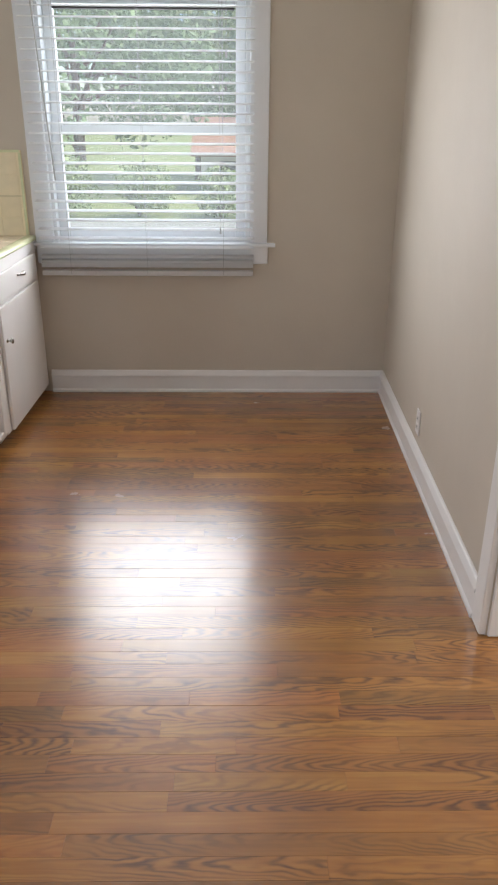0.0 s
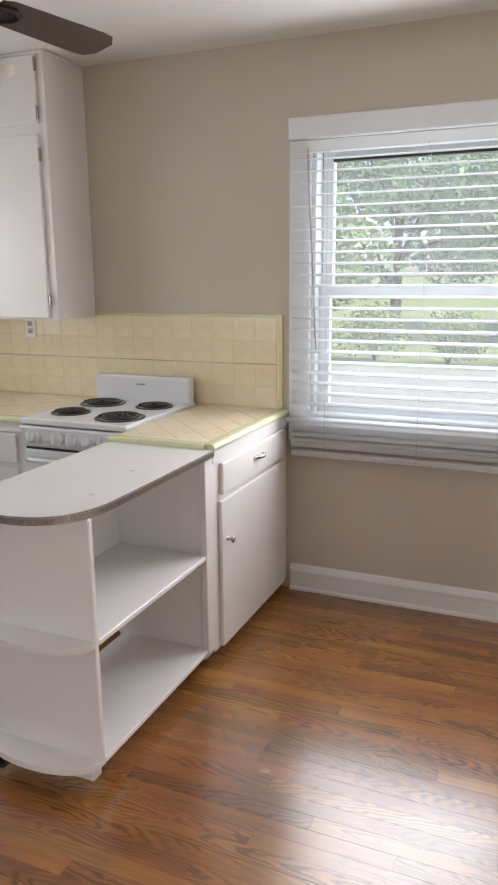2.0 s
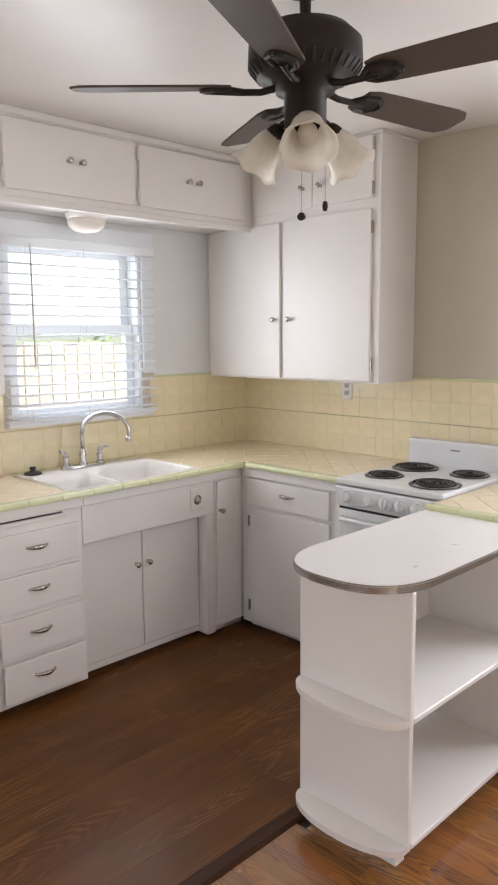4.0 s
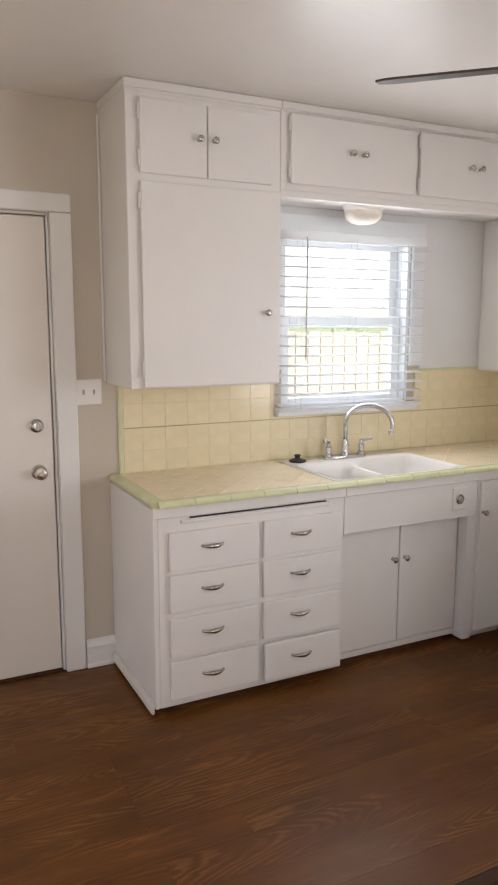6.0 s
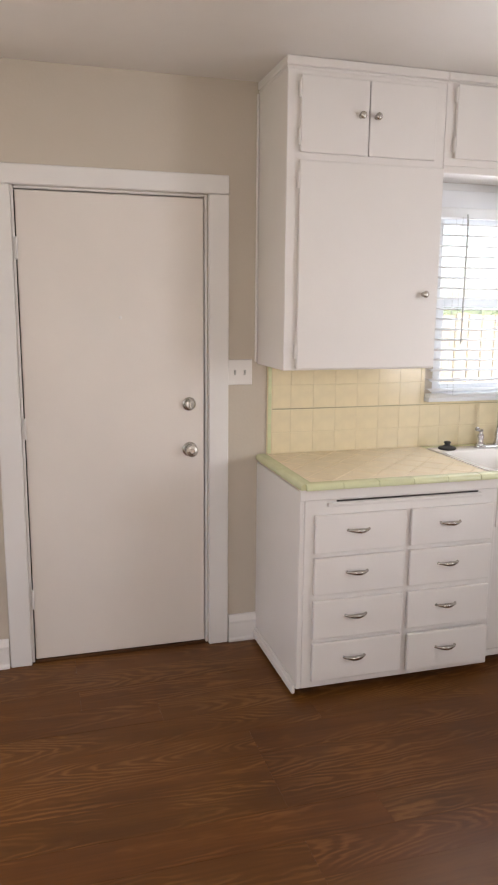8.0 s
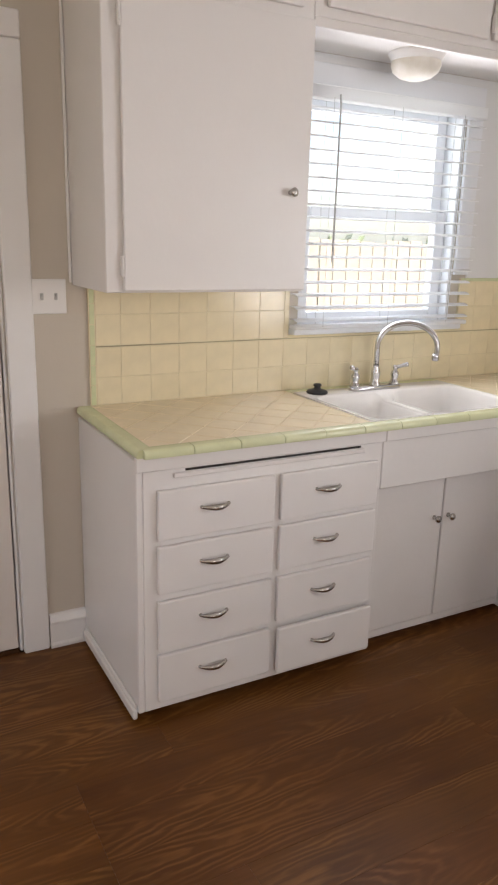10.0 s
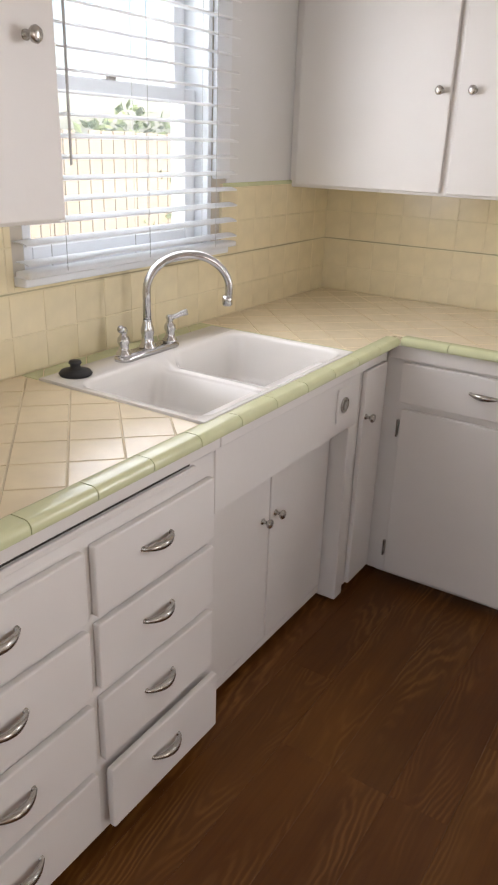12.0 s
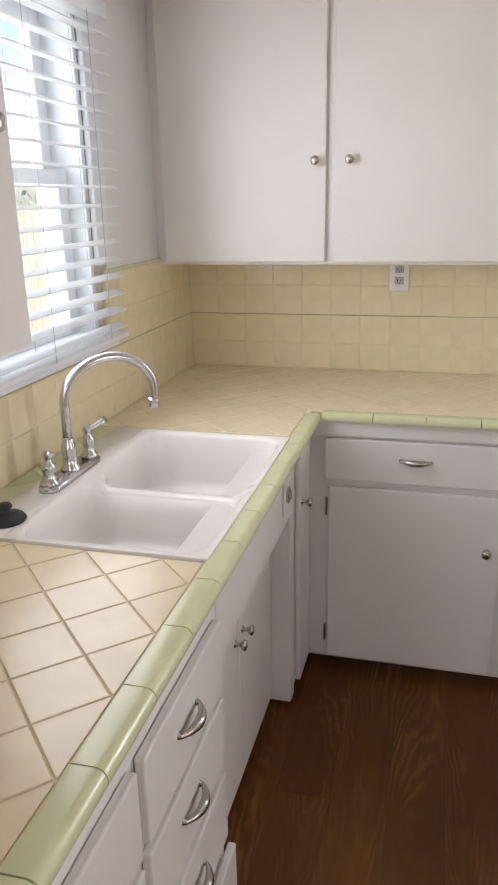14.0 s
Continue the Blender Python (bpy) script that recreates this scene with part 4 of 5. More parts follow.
for x, s in ((-1.455, 1.35), (-1.325, 1.2), (-1.245, 1.2), (-1.165, 1.2), (-1.085, 1.2)):
    o = new("dial", dial)
    o.parent = stove
    o.matrix_parent_inverse = Matrix.Translation(-stove.location)
    o.matrix_basis = Matrix.Translation((x, Y0 - 0.0055, 0.838)) @ pose(0, 0, 0, 90 - 12, 0, 0) @ Matrix.Diagonal((s, s, 1.35, 1))
for x, y, r in ((-1.385, 4.78, 0.076), (-1.10, 4.745, 0.098), (-1.385, 5.04, 0.098), (-1.10, 5.045, 0.076)):
    bm = bmesh.new()
    lathe(bm, [(r + 0.014, 0.0), (r + 0.015, 0.004), (r + 0.008, 0.006), (r + 0.002, 0.003), (r - 0.01, -0.006), (0.02, -0.012), (0, -0.012)], None, 36)
    p = mesh_from(bm, "drip_pan", PAN, None, True)
    p.location = (x, y, 0.9185)
    put(p, stove)
    bm = bmesh.new()
    pts, turns = [], 4.6
    for k in range(int(turns * 26)):
        a = 2 * math.pi * k / 26
        rr = 0.014 + (r - 0.016) * k / (turns * 26)
        pts.append((rr * math.cos(a), rr * math.sin(a), 0.006))
    tube(bm, pts, 0.0052, 6)
    c = mesh_from(bm, "burner_coil", BLACK, None, True)
    c.location = (x, y, 0.9205)
    put(c, stove)

# ---- sink and faucet ----
ZT = 0.905                            # tile top
sink = empty("kitchen_sink", (-2.46, 4.0, ZT), "white porcelain double-bowl drop-in sink set in the tile counter", "sink")


def rrect(x0, x1, y0, y1, r, z, per=5):
    pts = []
    for cx, cy, a0 in ((x1 - r, y1 - r, 0), (x0 + r, y1 - r, 90), (x0 + r, y0 + r, 180), (x1 - r, y0 + r, 270)):
        for k in range(per):
            a = radians(a0 + 90 * k / (per - 1))
            pts.append((cx + r * math.cos(a), cy + r * math.sin(a), z))
    return pts


SX0, SX1, SY0, SY1 = -2.712, -2.199, 3.63, 4.372
bm = bmesh.new()


def bowl(bm, y0, y1, x0, x1):
    rings = []
    for inset, r, z in ((0.0, 0.05, ZT + 0.004), (0.003, 0.05, ZT + 0.001), (0.006, 0.05, ZT - 0.006), (0.011, 0.05, ZT - 0.04), (0.020, 0.055, ZT - 0.125), (0.030, 0.055, ZT - 0.145), (0.048, 0.05, ZT - 0.154), (0.10, 0.03, ZT - 0.158)):
        rings.append([bm.verts.new(p) for p in rrect(x0 + inset, x1 - inset, y0 + inset, y1 - inset, r, z)])
    for a, b in zip(rings, rings[1:]):
        for k in range(len(a)):
            bm.faces.new((a[k], a[(k + 1) % len(a)], b[(k + 1) % len(a)], b[k]))
    bm.faces.new(rings[-1])
    return rings[0]


def rim_patch(bm, hole, x0, x1, y0, y1, z):
    """Flat rim between a bowl's edge and its share of the sink's rectangle."""
    outer = []
    cx, cy = (x0 + x1) / 2, (y0 + y1) / 2
    for v in hole:
        dx, dy = v.co.x - cx, v.co.y - cy
        k = min((x1 - cx) / abs(dx) if abs(dx) > 1e-6 else 9, (y1 - cy) / abs(dy) if abs(dy) > 1e-6 else 9)
        outer.append((cx + dx * k, cy + dy * k))
    n = len(hole)
    ov = [bm.verts.new((x, y, z)) for x, y in outer]
    for k in range(n):
        q = (k + 1) % n
        bm.faces.new((hole[k], hole[q], ov[q], ov[k]))
        (ax, ay), (bx, by) = outer[k], outer[q]
        if abs(ax - bx) > 1e-5 and abs(ay - by) > 1e-5:
            cxx = ax if abs(abs(ax - cx) - (x1 - cx)) < 1e-5 else bx
            cyy = ay if abs(abs(ay - cy) - (y1 - cy)) < 1e-5 else by
            bm.faces.new((ov[k], ov[q], bm.verts.new((cxx, cyy, z))))


YM = 4.0
BX0, BX1 = -2.612, -2.214
for y0, y1, sy0, sy1 in ((SY0 + 0.018, YM - 0.014, SY0, YM), (YM + 0.014, SY1 - 0.018, YM, SY1)):
    hole = bowl(bm, y0, y1, BX0, BX1)
    rim_patch(bm, hole, BX0 - 0.012, SX1, sy0, sy1, ZT + 0.005)
bmesh.ops.remove_doubles(bm, verts=bm.verts, dist=1e-4)
for v in bm.verts:
    if abs(v.co.y - YM) < 0.06 and v.co.z > ZT - 0.012:
        v.co.z -= 0.034 * max(0.0, min(1.0, min(v.co.x - BX0, BX1 - v.co.x) / 0.034))
add_box(bm, (SX0, SY0, ZT - 0.01), (BX0 - 0.012, SY1, ZT + 0.005), 0.002)
for lo, hi in (((SX0, SY0 - 0.001, ZT - 0.012), (SX1, SY0 + 0.003, ZT + 0.0048)), ((SX0, SY1 - 0.003, ZT - 0.012), (SX1, SY1 + 0.001, ZT + 0.0048)), ((SX1 - 0.003, SY0, ZT - 0.012), (SX1 + 0.001, SY1, ZT + 0.0048))):
    add_box(bm, lo, hi)
put(mesh_from(bm, "basin", PORC, smooth=True), sink)
bm = bmesh.new()
for y in (3.82, 4.18):
    lathe(bm, [(0.05, 0), (0.045, 0.003), (0.03, -0.004), (0.012, -0.01), (0, -0.01)], Matrix.Translation((-2.42, y, ZT - 0.1575)), 24)
put(mesh_from(bm, "drain", NICKEL), sink)

faucet = empty("faucet", (-2.655, 3.982, ZT + 0.005), "chrome gooseneck kitchen faucet with two lever handles", "faucet")
bm = bmesh.new()
slab(bm, [(x, y) for x, y, z in rrect(-0.026, 0.026, -0.125, 0.125, 0.024, 0, 6)], 0, 0.014)
bmesh.ops.bevel(bm, geom=[e for e in bm.edges if all(v.co.z > 0.01 for v in e.verts)], offset=0.005, segments=2, affect="EDGES")
mesh_from(bm, "base_plate", CHROME, faucet, True)
bm = bmesh.new()
lathe(bm, [(0, 0.012), (0.024, 0.012), (0.024, 0.02), (0.018, 0.03), (0.0165, 0.05), (0.019, 0.06), (0.017, 0.075), (0.0125, 0.09), (0.0125, 0.096), (0, 0.096)], None, 24)
pts = [(0, 0, 0.09)]
rise, reach, dirn = 0.175, 0.235, Vector((0.66, 0.75, 0)).normalized()
for k in range(21):
    a = math.pi * k / 20 * 1.04
    c = dirn * (reach / 2) * (1 - math.cos(a))
    pts.append((c.x, c.y, rise + 0.098 * math.sin(a)))
c = Vector(pts[-1])
pts.append(tuple(c + Vector((-dirn.x * 0.004, -dirn.y * 0.004, -0.018))))
tube(bm, pts, 0.0112, 14)
lathe(bm, [(0, 0.012), (0.0125, 0.012), (0.0145, 0.004), (0.0145, -0.012), (0.011, -0.016), (0, -0.014)], Matrix.Translation(pts[-1]), 18)
mesh_from(bm, "spout", CHROME, faucet, True)
for s in (-1, 1):
    bm = bmesh.new()
    lathe(bm, [(0, 0.012), (0.021, 0.012), (0.022, 0.02), (0.015, 0.028), (0.013, 0.042), (0.017, 0.052), (0.016, 0.062), (0.010, 0.07), (0.009, 0.078), (0.012, 0.084), (0.008, 0.092), (0, 0.094)], None, 20)
    tube(bm, [(0, 0, 0.083), (0.012, s * 0.012, 0.088), (0.022, s * 0.028, 0.095), (0.030, s * 0.042, 0.099)], [0.009, 0.0075, 0.008, 0.010], 10)
    h = mesh_from(bm, "handle", CHROME, faucet, True)
    h.location = (0, s * 0.1, 0)

plug = empty("sink_stopper", (-2.66, 3.705, ZT + 0.006), "black rubber sink stopper lying on the sink's rim", "stopper")
bm = bmesh.new()
lathe(bm, [(0, 0), (0.040, 0), (0.043, 0.004), (0.038, 0.011), (0.024, 0.015), (0.014, 0.018), (0.012, 0.026), (0.017, 0.031), (0.014, 0.037), (0, 0.038)], None, 28)
mesh_from(bm, "rubber_disc", RUBBER, plug, True)

# ---- counters: bed, tiles laid on the diagonal, green edge tiles ----


def clip(poly, axis, lim, keep_less):
    out = []
    for (p, q) in zip(poly, poly[1:] + poly[:1]):
        a, b = p[axis] - lim, q[axis] - lim
        if keep_less:
            a, b = -a, -b
        if a >= 0:
            out.append(p)
        if (a > 0) != (b > 0) and abs(a - b) > 1e-9:
            t = a / (a - b)
            out.append((p[0] + t * (q[0] - p[0]), p[1] + t * (q[1] - p[1])))
    return out


def area(poly):
    return abs(sum(p[0] * q[1] - q[0] * p[1] for p, q in zip(poly, poly[1:] + poly[:1]))) / 2


TILE, JOINT = 0.1095, 0.0028


def plate_tile(parent, poly, z0, z1, mat, name="tile"):
    """One tile over a convex outline with a softened upper edge."""
    c = Vector((sum(p[0] for p in poly) / len(poly), sum(p[1] for p in poly) / len(poly)))
    bm = bmesh.new()
    lo = [bm.verts.new((*p, z0)) for p in poly]
    mid = [bm.verts.new((*p, z1 - 0.0015)) for p in poly]
    top = []
    for p in poly:
        d = c - Vector(p)
        q = Vector(p) + d.normalized() * min(0.002, d.length / 2)
        top.append(bm.verts.new((q.x, q.y, z1)))
    n = len(poly)
    for a, b in ((lo, mid), (mid, top)):
        for k in range(n):
            bm.faces.new((a[k], a[(k + 1) % n], b[(k + 1) % n], b[k]))
    bm.faces.new(top)
    ob = mesh_from(bm, name, mat)
    return put(ob, parent)


def diagonal_tiles(parent, x0, x1, y0, y1, origin, mat, holes=()):
    h = (TILE - JOINT) / 2
    r = TILE / math.sqrt(2)
    for i in range(-30, 31):
        for j in range(-30, 31):
            cx, cy = origin[0] + (i + j) * r, origin[1] + (i - j) * r
            if not (x0 - 0.1 < cx < x1 + 0.1 and y0 - 0.1 < cy < y1 + 0.1):
                continue
            k = h * math.sqrt(2)
            poly = [(cx + k, cy), (cx, cy + k), (cx - k, cy), (cx, cy - k)]
            for ax, lim, less in ((0, x0, False), (0, x1, True), (1, y0, False), (1, y1, True)):
                poly = clip(poly, ax, lim, less) if len(poly) > 2 else poly
            if len(poly) > 2 and area(poly) > 2e-4:
                plate_tile(parent, poly, ZT - 0.010, ZT, mat)


def edge_tile_mesh(length):
    """Rounded nose tile: long along local y, nose towards +x."""
    bm = bmesh.new()
    prof = [(-0.032, 0.0), (-0.031, 0.0018), (-0.028, 0.0026), (-0.012, 0.003), (0.002, 0.0032)]
    prof += [(0.002 + 0.0155 * math.sin(a), -0.0123 + 0.0155 * math.cos(a)) for a in [math.pi / 2 * k / 6 for k in range(1, 7)]]
    prof += [(0.0175, -0.019), (0.0165, -0.0215), (0.014, -0.022), (-0.006, -0.022), (-0.032, -0.010)]
    half = length / 2 - 0.0012
    rings = [[bm.verts.new((x, y, z)) for x, z in prof] for y in (-half, half)]
    for i in range(len(prof)):
        j = (i + 1) % len(prof)
        bm.faces.new((rings[0][i], rings[0][j], rings[1][j], rings[1][i]))
    bmesh.ops.recalc_face_normals(bm, faces=bm.faces)
    for y in (-half, half):
        bm.faces.new([bm.verts.new((x, y, z)) for x, z in (prof if y < 0 else prof[::-1])])
    me = bpy.data.meshes.new("edge_tile")
    bm.to_mesh(me)
    bm.free()
    me.materials.append(GREEN)
    for p in me.polygons:
        p.use_smooth = len(p.vertices) == 4 and p.normal.z > -0.1
    return me


def edge_run(parent, a, b, out_deg):
    """Nose tiles from a to b; out_deg: the way the nose points."""
    a, b = Vector(a), Vector(b)
    n = max(1, round((b - a).length / 0.15))
    me = edge_tile_mesh((b - a).length / n)
    for k in range(n):
        p = a.lerp(b, (k + 0.5) / n)
        o = new("edge_tile", me)
        o.parent = parent
        o.matrix_parent_inverse = Matrix.Translation(-parent.location)
        o.matrix_basis = pose(p.x, p.y, ZT, 0, 0, out_deg)


EX = -2.172                           # line of the nose tiles along the sink run
EY = 4.648
counter = empty("tiled_counter", (-2.5, 3.9, 0.87), "cream tiled kitchen counter with pale green edge tiles", "counter")
bed = [((S + 0.001, 2.80, TOP + 0.001), (EX - 0.02, SY0 - 0.002, ZT - 0.002)), ((S + 0.001, SY1 + 0.002, TOP + 0.001), (EX - 0.02, B - 0.001, ZT - 0.002)), ((EX - 0.0195, EY + 0.02, TOP + 0.001), (-1.53, B - 0.001, ZT - 0.002)),
       ((S + 0.001, SY0 - 0.001, TOP + 0.001), (SX0 - 0.002, SY1 + 0.001, ZT - 0.002)), ((SX1 + 0.002, SY0 - 0.001, TOP + 0.001), (EX - 0.02, SY1 + 0.001, ZT - 0.002))]
put(boxes("mortar_bed", GROUT2, None, 0, *bed), counter)
XI = EX - 0.034
diagonal_tiles(counter, S + 0.012, XI, 2.83, SY0 - 0.004, (-2.363, 3.467), PEACH)
diagonal_tiles(counter, S + 0.012, XI, SY1 + 0.03, EY + 0.034, (-2.40, 4.80), PEACH)
diagonal_tiles(counter, S + 0.012, -1.545, EY + 0.034, B - 0.012, (-2.40, 4.80), PEACH)
diagonal_tiles(counter, S + 0.012, SX0 - 0.004, SY0, SY1, (-2.40, 4.80), GREEN)
edge_run(counter, (EX, 2.80), (EX, EY - 0.016), 0)
edge_run(counter, (S + 0.012, 2.80), (EX - 0.0, 2.80), -90)
edge_run(counter, (EX + 0.018, EY), (-1.53, EY), -90)
for y0, y1, x0, x1 in ((SY1 + 0.003, SY1 + 0.027, S + 0.012, XI), ):
    put(boxes("green_border", GREEN, None, 0.002, *[((x0 + (x1 - x0) * k / 4 + 0.001, y0, ZT - 0.01), (x0 + (x1 - x0) * (k + 1) / 4 - 0.001, y1, ZT)) for k in range(4)]), counter)

end_counter = empty("end_counter", (-0.74, 4.86, 0.87), "cream tiled counter end with pale green edge tiles beside the stove", "counter")
put(boxes("mortar_bed", GROUT2, None, 0, ((-0.962, 4.465, TOP + 0.001), (-0.535, B - 0.001, ZT - 0.002))), end_counter)
diagonal_tiles(end_counter, -0.955, -0.552, 4.487, B - 0.012, (-0.75, 4.8), PEACH)
edge_run(end_counter, (-0.518, 4.452), (-0.518, B - 0.012), 0)
edge_run(end_counter, (-0.962, 4.452), (-0.535, 4.452), -90)

# ---- wall tile ----
splash_s = tagged(boxes("backsplash_sink_wall", GROUT, None, 0, ((S + 0.0005, 2.835, ZT - 0.03), (S + 0.0106, 3.635, 1.343)), ((S + 0.0005, 3.635, ZT - 0.03), (S + 0.0106, 4.515, 1.126)), ((S + 0.0005, 4.515, ZT - 0.03), (S + 0.0106, B - 0.011, 1.343))), kind="structure")
splash_b = tagged(boxes("backsplash_back_wall", GROUT, None, 0, ((S + 0.0006, B - 0.0106, ZT - 0.03), (-0.535, B - 0.0005, 1.343))), kind="structure")


def wall_tile_mesh(w, h, mat):
    bm = bmesh.new()
    add_box(bm, (-w / 2, -h / 2, 0), (w / 2, h / 2, 0.006), 0.0016)
    me = bpy.data.meshes.new("tile")
    bm.to_mesh(me)
    bm.free()
    me.materials.append(mat)
    return me


TILE_MESHES = {}


def wall_tile(parent, a0, a1, z0, z1, turn, at, mat=None, name="tile"):
    mat = mat or YELLOW
    key = (round(a1 - a0, 4), round(z1 - z0, 4), mat.name)
    if key not in TILE_MESHES:
        TILE_MESHES[key] = wall_tile_mesh(a1 - a0 - JOINT * 0.5, z1 - z0 - JOINT * 0.5, mat)
    o = new(name, TILE_MESHES[key])
    o.parent = parent
    p = (at, (a0 + a1) / 2, (z0 + z1) / 2) if turn is OUT_X else ((a0 + a1) / 2, at, (z0 + z1) / 2)
    o.matrix_basis = Matrix.Translation(p) @ turn @ pose(0, 0, 0, random.uniform(-0.12, 0.12), random.uniform(-0.12, 0.12), 0)


PITCH = 0.1108
# the dark joint half-way up the tile
put(boxes("course_joint", GROUTD, None, 0, ((S + 0.004, 2.858, 1.1102), (S + 0.0112, B - 0.012, 1.1143))), splash_s)
put(boxes("course_joint", GROUTD, None, 0, ((S + 0.012, B - 0.0112, 1.1102), (-0.554, B - 0.004, 1.1143))), splash_b)
ZR = ((ZT + 0.001, 1.003), (1.003, 1.1095), (1.115, 1.222), (1.222, 1.330))
for r in range(4):
    z0, z1 = ZR[r]
    y = B - 0.006
    while y > 2.86:
        a = max(y - PITCH, 2.857)
        if z1 <= 1.126 or a > 4.512 or y < 3.638:
            wall_tile(splash_s, a, y, z0, z1, OUT_X, S + 0.006)
        elif a < 4.515 < y - 0.02:
            wall_tile(splash_s, 4.515, y, z0, z1, OUT_X, S + 0.006)
        elif a + 0.02 < 3.635 < y:
            wall_tile(splash_s, a, 3.635, z0, z1, OUT_X, S + 0.006)
        y -= PITCH
    x = S + 0.012
    while x < -0.57:
        b = min(x + PITCH, -0.553)
        wall_tile(splash_b, x, b, z0, z1, OUT_Y, B - 0.006)
        x += PITCH
for k in range(6):
    wall_tile(splash_s, 2.837, 2.856, ZT + 0.001 + k * 0.0708, ZT + 0.001 + (k + 1) * 0.0708, OUT_X, S + 0.006, GREEN, "trim_tile")
    wall_tile(splash_b, -0.552, -0.536, ZT + 0.001 + k * 0.0708, ZT + 0.001 + (k + 1) * 0.0708, OUT_Y, B - 0.006, GREEN, "trim_tile")
for k in range(5):
    wall_tile(splash_s, 4.52 + k * 0.1505, 4.52 + (k + 1) * 0.1505, 1.331, 1.346, OUT_X, S + 0.006, GREEN, "trim_tile")
for k in range(5):
    wall_tile(splash_s, 2.857 + k * 0.1555, 2.857 + (k + 1) * 0.1555, 1.331, 1.346, OUT_X, S + 0.006, GREEN, "trim_tile")
for k in range(15):
    wall_tile(splash_b, S + 0.012 + k * 0.149, S + 0.012 + (k + 1) * 0.149, 1.331, 1.346, OUT_Y, B - 0.006, GREEN, "trim_tile")

# ---- outdoors ----
ground = tagged(boxes("ground", GRASS, None, 0, ((-400, -400, -0.75), (400, 400, -0.55))), kind="structure")
drive = tagged(boxes("driveway", CONC, None, 0.01, ((-7.0, 12.5, -0.56), (26, 18.5, -0.53))), kind="structure")
walkway = tagged(boxes("side_path", CONC, None, 0.01, ((-4.3, -8, -0.56), (-3.0, 12, -0.52))), kind="structure")


def fence(y0, y1, x):
    f = empty("board_fence", (x, (y0 + y1) / 2, -0.55), "tan board fence beyond the sink window", "fence")
    bm = bmesh.new()
    add_box(bm, (-0.02, -0.07, 0), (0.0, 0.07, 2.05), 0.004)
    me = bpy.data.meshes.new("board")
    bm.to_mesh(me)
    bm.free()
    me.materials.append(FENCE)
    y = y0
    while y < y1:
        o = new("board", me)
        o.parent = f
        o.matrix_basis = Matrix.Translation((0, y - (y0 + y1) / 2, random.uniform(-0.02, 0.02)))
        y += 0.152
    put(boxes("rail", FENCE, None, 0.005, ((x - 0.07, y0, 0.0), (x - 0.021, y1, 0.09)), ((x - 0.07, y0, 1.1), (x - 0.021, y1, 1.19))), f)


fence(-3, 14, -6.2)


def leaves(bm, centre, spread, count, size, rng):
    for _ in range(count):
        d = Vector((rng.gauss(0, 1), rng.gauss(0, 1), rng.gauss(0, 1))).normalized() * (0.45 + 0.55 * rng.random() ** 0.4)
        p = Vector(centre) + Vector((d.x * spread[0], d.y * spread[1], d.z * spread[2]))
        m = Euler((rng.uniform(0, 6.3), rng.uniform(0, 6.3), rng.uniform(0, 6.3))).to_matrix()
        s = size * rng.uniform(0.6, 1.3)
        bm.faces.new([bm.verts.new(p + m @ Vector(q) * s) for q in ((0, -1, 0), (0.5, 0, 0.12), (0, 1, 0), (-0.5, 0, 0.12))])


def tree(x, y, height, crown, seed, mat):
    rng = random.Random(seed)
    t = empty("leafy_tree", (x, y, -0.55), "leafy green tree beyond the lawn", "tree")
    bm = bmesh.new()
    tube(bm, [(0, 0, 0), (0.05, 0.02, height * 0.3), (0.0, 0.1, height * 0.62)], [0.2, 0.15, 0.08], 8)
    tips = []
    for k in range(13):
        a, z = rng.uniform(0, 6.3), height * rng.uniform(0.15, 0.5)
        tip = Vector((math.cos(a) * crown * rng.uniform(0.5, 0.9), math.sin(a) * crown * rng.uniform(0.5, 0.9), height * rng.uniform(0.3, 0.95)))
        tube(bm, [(0, 0.05, z), tuple(Vector((0, 0.05, z)).lerp(tip, 0.5) + Vector((0, 0, 0.2))), tuple(tip)], [0.07, 0.05, 0.02], 6)
        tips.append(tip)
    mesh_from(bm, "trunk", BARK, t)
    bm = bmesh.new()
    for tip in tips:
        for _ in range(3):
            c = tip + Vector((rng.gauss(0, 0.5), rng.gauss(0, 0.5), rng.gauss(0, 0.4)))
            leaves(bm, c, (crown * 0.38, crown * 0.38, crown * 0.3), 170, 0.13, rng)
    tagged(mesh_from(bm, "crown", mat, t), kind="stuff")


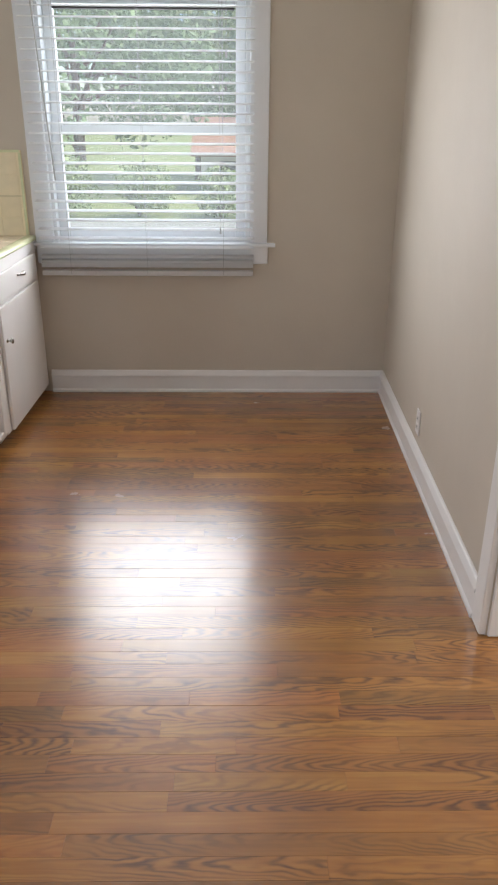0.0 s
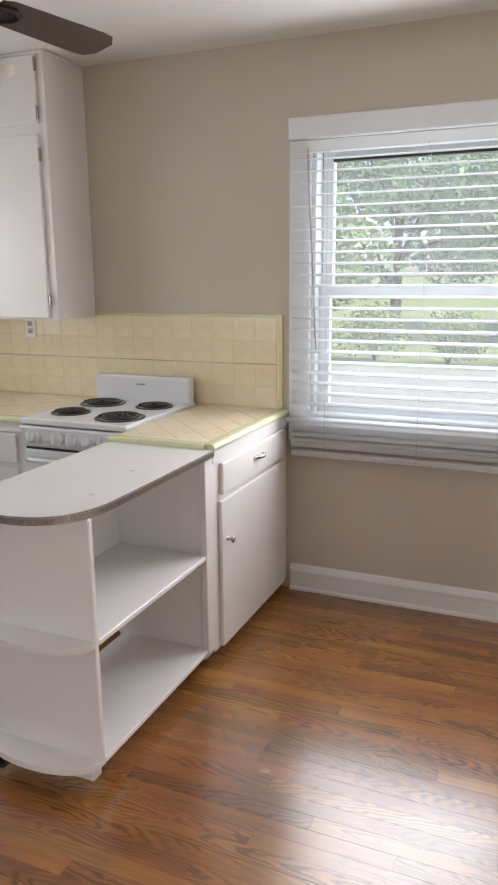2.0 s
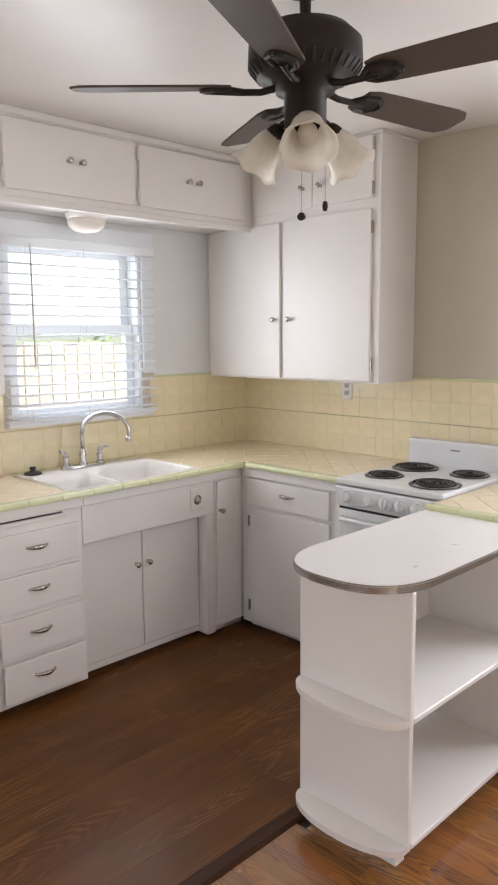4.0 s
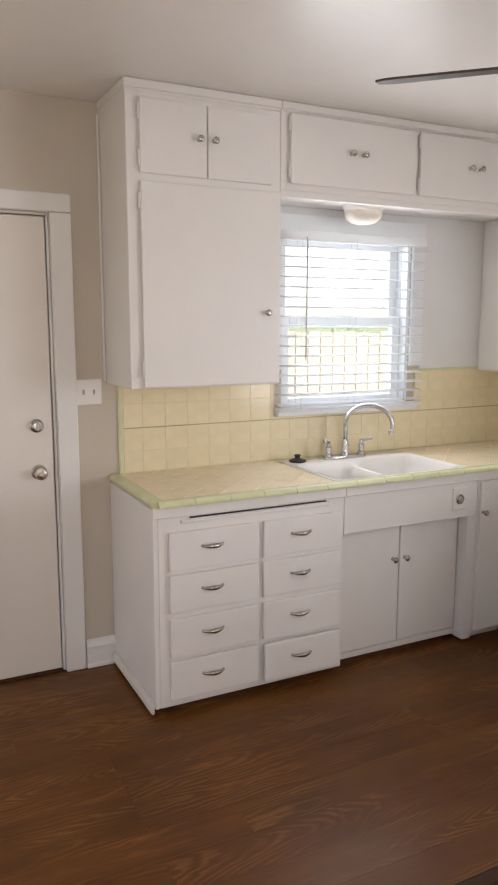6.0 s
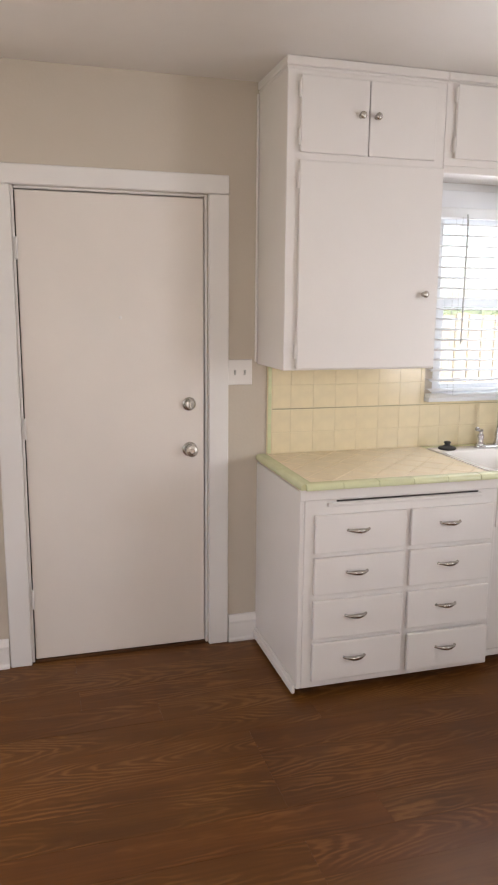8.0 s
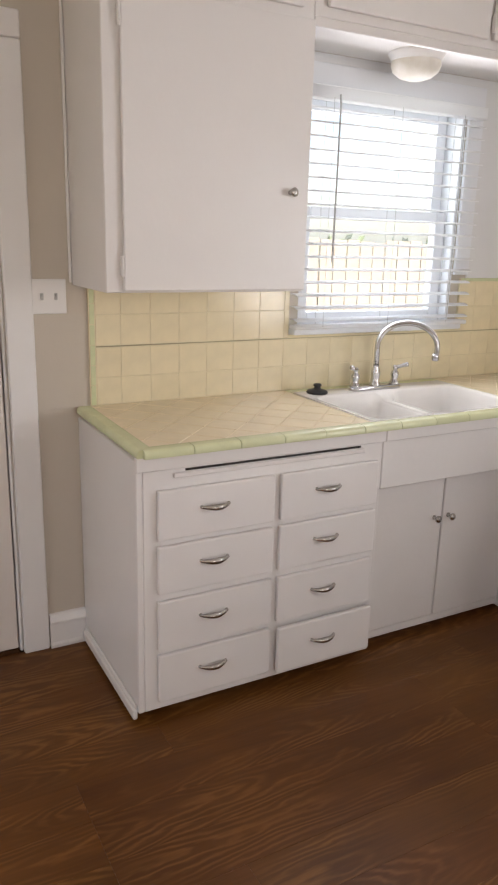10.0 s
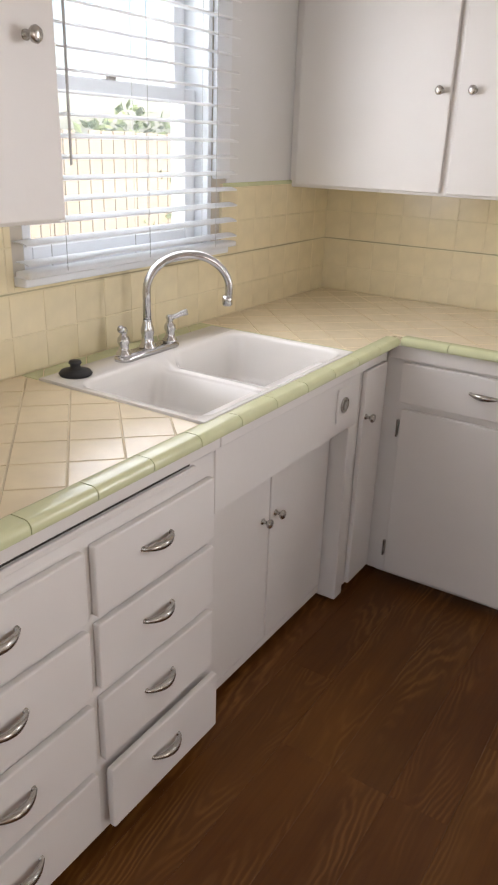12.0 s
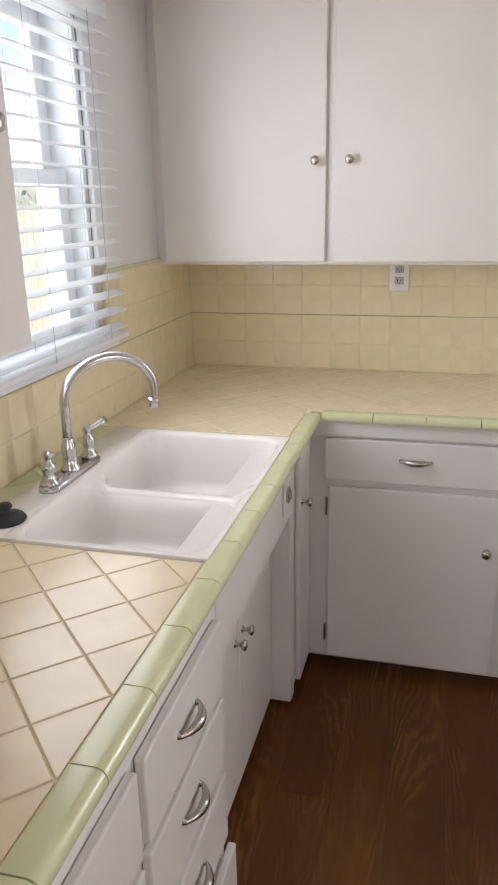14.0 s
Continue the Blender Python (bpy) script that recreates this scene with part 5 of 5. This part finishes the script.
for x, y, h, c, sd, mt in ((-4.2, 25, 7.5, 3.4, 1, LEAF), (0.8, 33, 8.5, 4.0, 2, LEAFY), (5.5, 27, 7.0, 3.2, 3, LEAFY), (-8, 22, 7, 3.2, 4, LEAFY), (11, 29, 8, 3.6, 5, LEAF), (-1.0, 33, 9, 4.2, 6, LEAF), (4.0, 35, 9.5, 4.5, 7, LEAF)):
    tree(x, y, h, c, sd, mt)
rng = random.Random(5)
for x, y, s in ((-1.8, 19.8, 1.0), (0.2, 19.6, 0.9), (-3.6, 20.0, 1.1), (2.0, 19.6, 0.7), (5.4, 19.2, 0.8)):
    sh = empty("garden_shrub", (x, y, -0.55), "rounded green shrub by the driveway", "shrub", "garden shrubs")
    bm = bmesh.new()
    for k in range(6):
        tube(bm, [(0, 0, 0), (rng.uniform(-0.3, 0.3) * s, rng.uniform(-0.3, 0.3) * s, 0.7 * s)], [0.03, 0.012], 5)
    mesh_from(bm, "stems", BARK, sh)
    bm = bmesh.new()
    for k in range(7):
        leaves(bm, (rng.uniform(-0.5, 0.5) * s, rng.uniform(-0.5, 0.5) * s, rng.uniform(0.4, 0.9) * s), (0.5 * s, 0.5 * s, 0.42 * s), 220, 0.07, rng)
    tagged(mesh_from(bm, "crown", LEAFY, sh), kind="stuff")
for y, s in ((2.6, 0.9), (4.6, 1.1), (6.8, 1.0), (9.0, 1.2), (11.5, 1.2)):
    sh = empty("fence_shrub", (-7.2, y, -0.55), "green shrub behind the fence", "shrub", "shrubs behind the fence")
    bm = bmesh.new()
    tube(bm, [(0, 0, 0), (0.1, 0, 1.6)], [0.05, 0.02], 6)
    mesh_from(bm, "stems", BARK, sh)
    bm = bmesh.new()
    for k in range(8):
        leaves(bm, (rng.uniform(-0.5, 0.5) * s, rng.uniform(-0.8, 0.8) * s, 1.1 + rng.uniform(0.0, 0.55) * s), (0.55 * s, 0.6 * s, 0.5 * s), 200, 0.07, rng)
    tagged(mesh_from(bm, "crown", LEAFY, sh), kind="stuff")

# flattened to fit the camera's view: walls only 1.3 m high
house = empty("neighbour_house", (1.6, 28, -0.55), "squat house with a red-brown roof across the driveway", "house")
bm = bmesh.new()
add_box(bm, (-0.6, 26.0, -0.55), (4.0, 30.0, 0.75))
put(mesh_from(bm, "wall", STUCCO), house)
bm = bmesh.new()
ends = [[bm.verts.new((x, y, z)) for y, z in ((25.6, 0.7), (28, 1.75), (30.4, 0.7), (30.4, 0.6), (25.6, 0.6))] for x in (-0.9, 4.3)]
for i in range(5):
    j = (i + 1) % 5
    bm.faces.new((ends[0][i], ends[0][j], ends[1][j], ends[1][i]))
bm.faces.new(ends[0])
bm.faces.new(ends[1][::-1])
put(mesh_from(bm, "roof", ROOF), house)
put(boxes("window", SHADOWGAP, None, 0.01, ((0.0, 25.97, -0.1), (0.9, 26.01, 0.45)), ((2.0, 25.97, -0.1), (2.9, 26.01, 0.45))), house)

# ---- floors ----
oak = tagged(boxes("floor_dining", SHADOWGAP, None, 0, ((-0.92, REAR, -0.0119), (1.75, B, -0.009))), kind="structure")
vinyl = tagged(boxes("floor_kitchen", SHADOWGAP, None, 0, ((S, REAR, -0.0119), (-0.925, B, -0.009))), kind="structure")
boards = {}


def board(parent, name, x0, x1, y0, y1, mat, gap, store=None):
    key = (round(x1 - x0, 3), round(y1 - y0, 3), mat.name)
    if key not in boards:
        bm = bmesh.new()
        w, d = (x1 - x0) / 2 - gap / 2, (y1 - y0) / 2 - gap / 2
        add_box(bm, (-w, -d, -0.008), (w, d, 0.0), 0.0003)
        me = bpy.data.meshes.new(name)
        bm.to_mesh(me)
        bm.free()
        me.materials.append(mat)
        boards[key] = me
    o = new(name, boards[key])
    o.parent = parent
    o.matrix_basis = Matrix.Translation(((x0 + x1) / 2, (y0 + y1) / 2, random.uniform(-0.0003, 0.0003)))


rng = random.Random(11)
LENGTHS = (0.42, 0.6, 0.75, 0.9, 1.1, 1.3)
y = B - 0.001
while y > REAR:
    y0 = y - 0.0572
    x = -0.905 - rng.choice((0.0, 0.13, 0.25, 0.38))
    while x < 1.60:
        w = rng.choice(LENGTHS)
        a, b = max(x, -0.905), min(x + w, 1.62)
        if b - a > 0.04:
            board(oak, "floor_strip", a, b, max(y0, REAR), y, OAK, 0.0002)
        x += w
    y = y0
x = -0.966
while x > S:
    x0 = max(x - 0.152, S)
    y = B - rng.choice((0.0, 0.3, 0.6, 0.9))
    first = B
    while first > REAR:
        b = first
        a = max(REAR, y - 1.22)
        if b - a > 0.03:
            board(vinyl, "plank", x0, x, a, b, VINYL, 0.0003)
        first = a
        y -= 1.22
    x = x0
bm = bmesh.new()
prof = [(-0.968, -0.008), (-0.968, 0.003), (-0.955, 0.008), (-0.918, 0.008), (-0.904, 0.003), (-0.904, -0.008)]
ends = [[bm.verts.new((x, y, z)) for x, z in prof] for y in (REAR, PY1)]
for i in range(len(prof)):
    j = (i + 1) % len(prof)
    bm.faces.new((ends[0][i], ends[0][j], ends[1][j], ends[1][i]))
bm.faces.new(ends[0])
bm.faces.new(ends[1][::-1])
tagged(mesh_from(bm, "floor_transition_strip", STRIP), kind="structure")
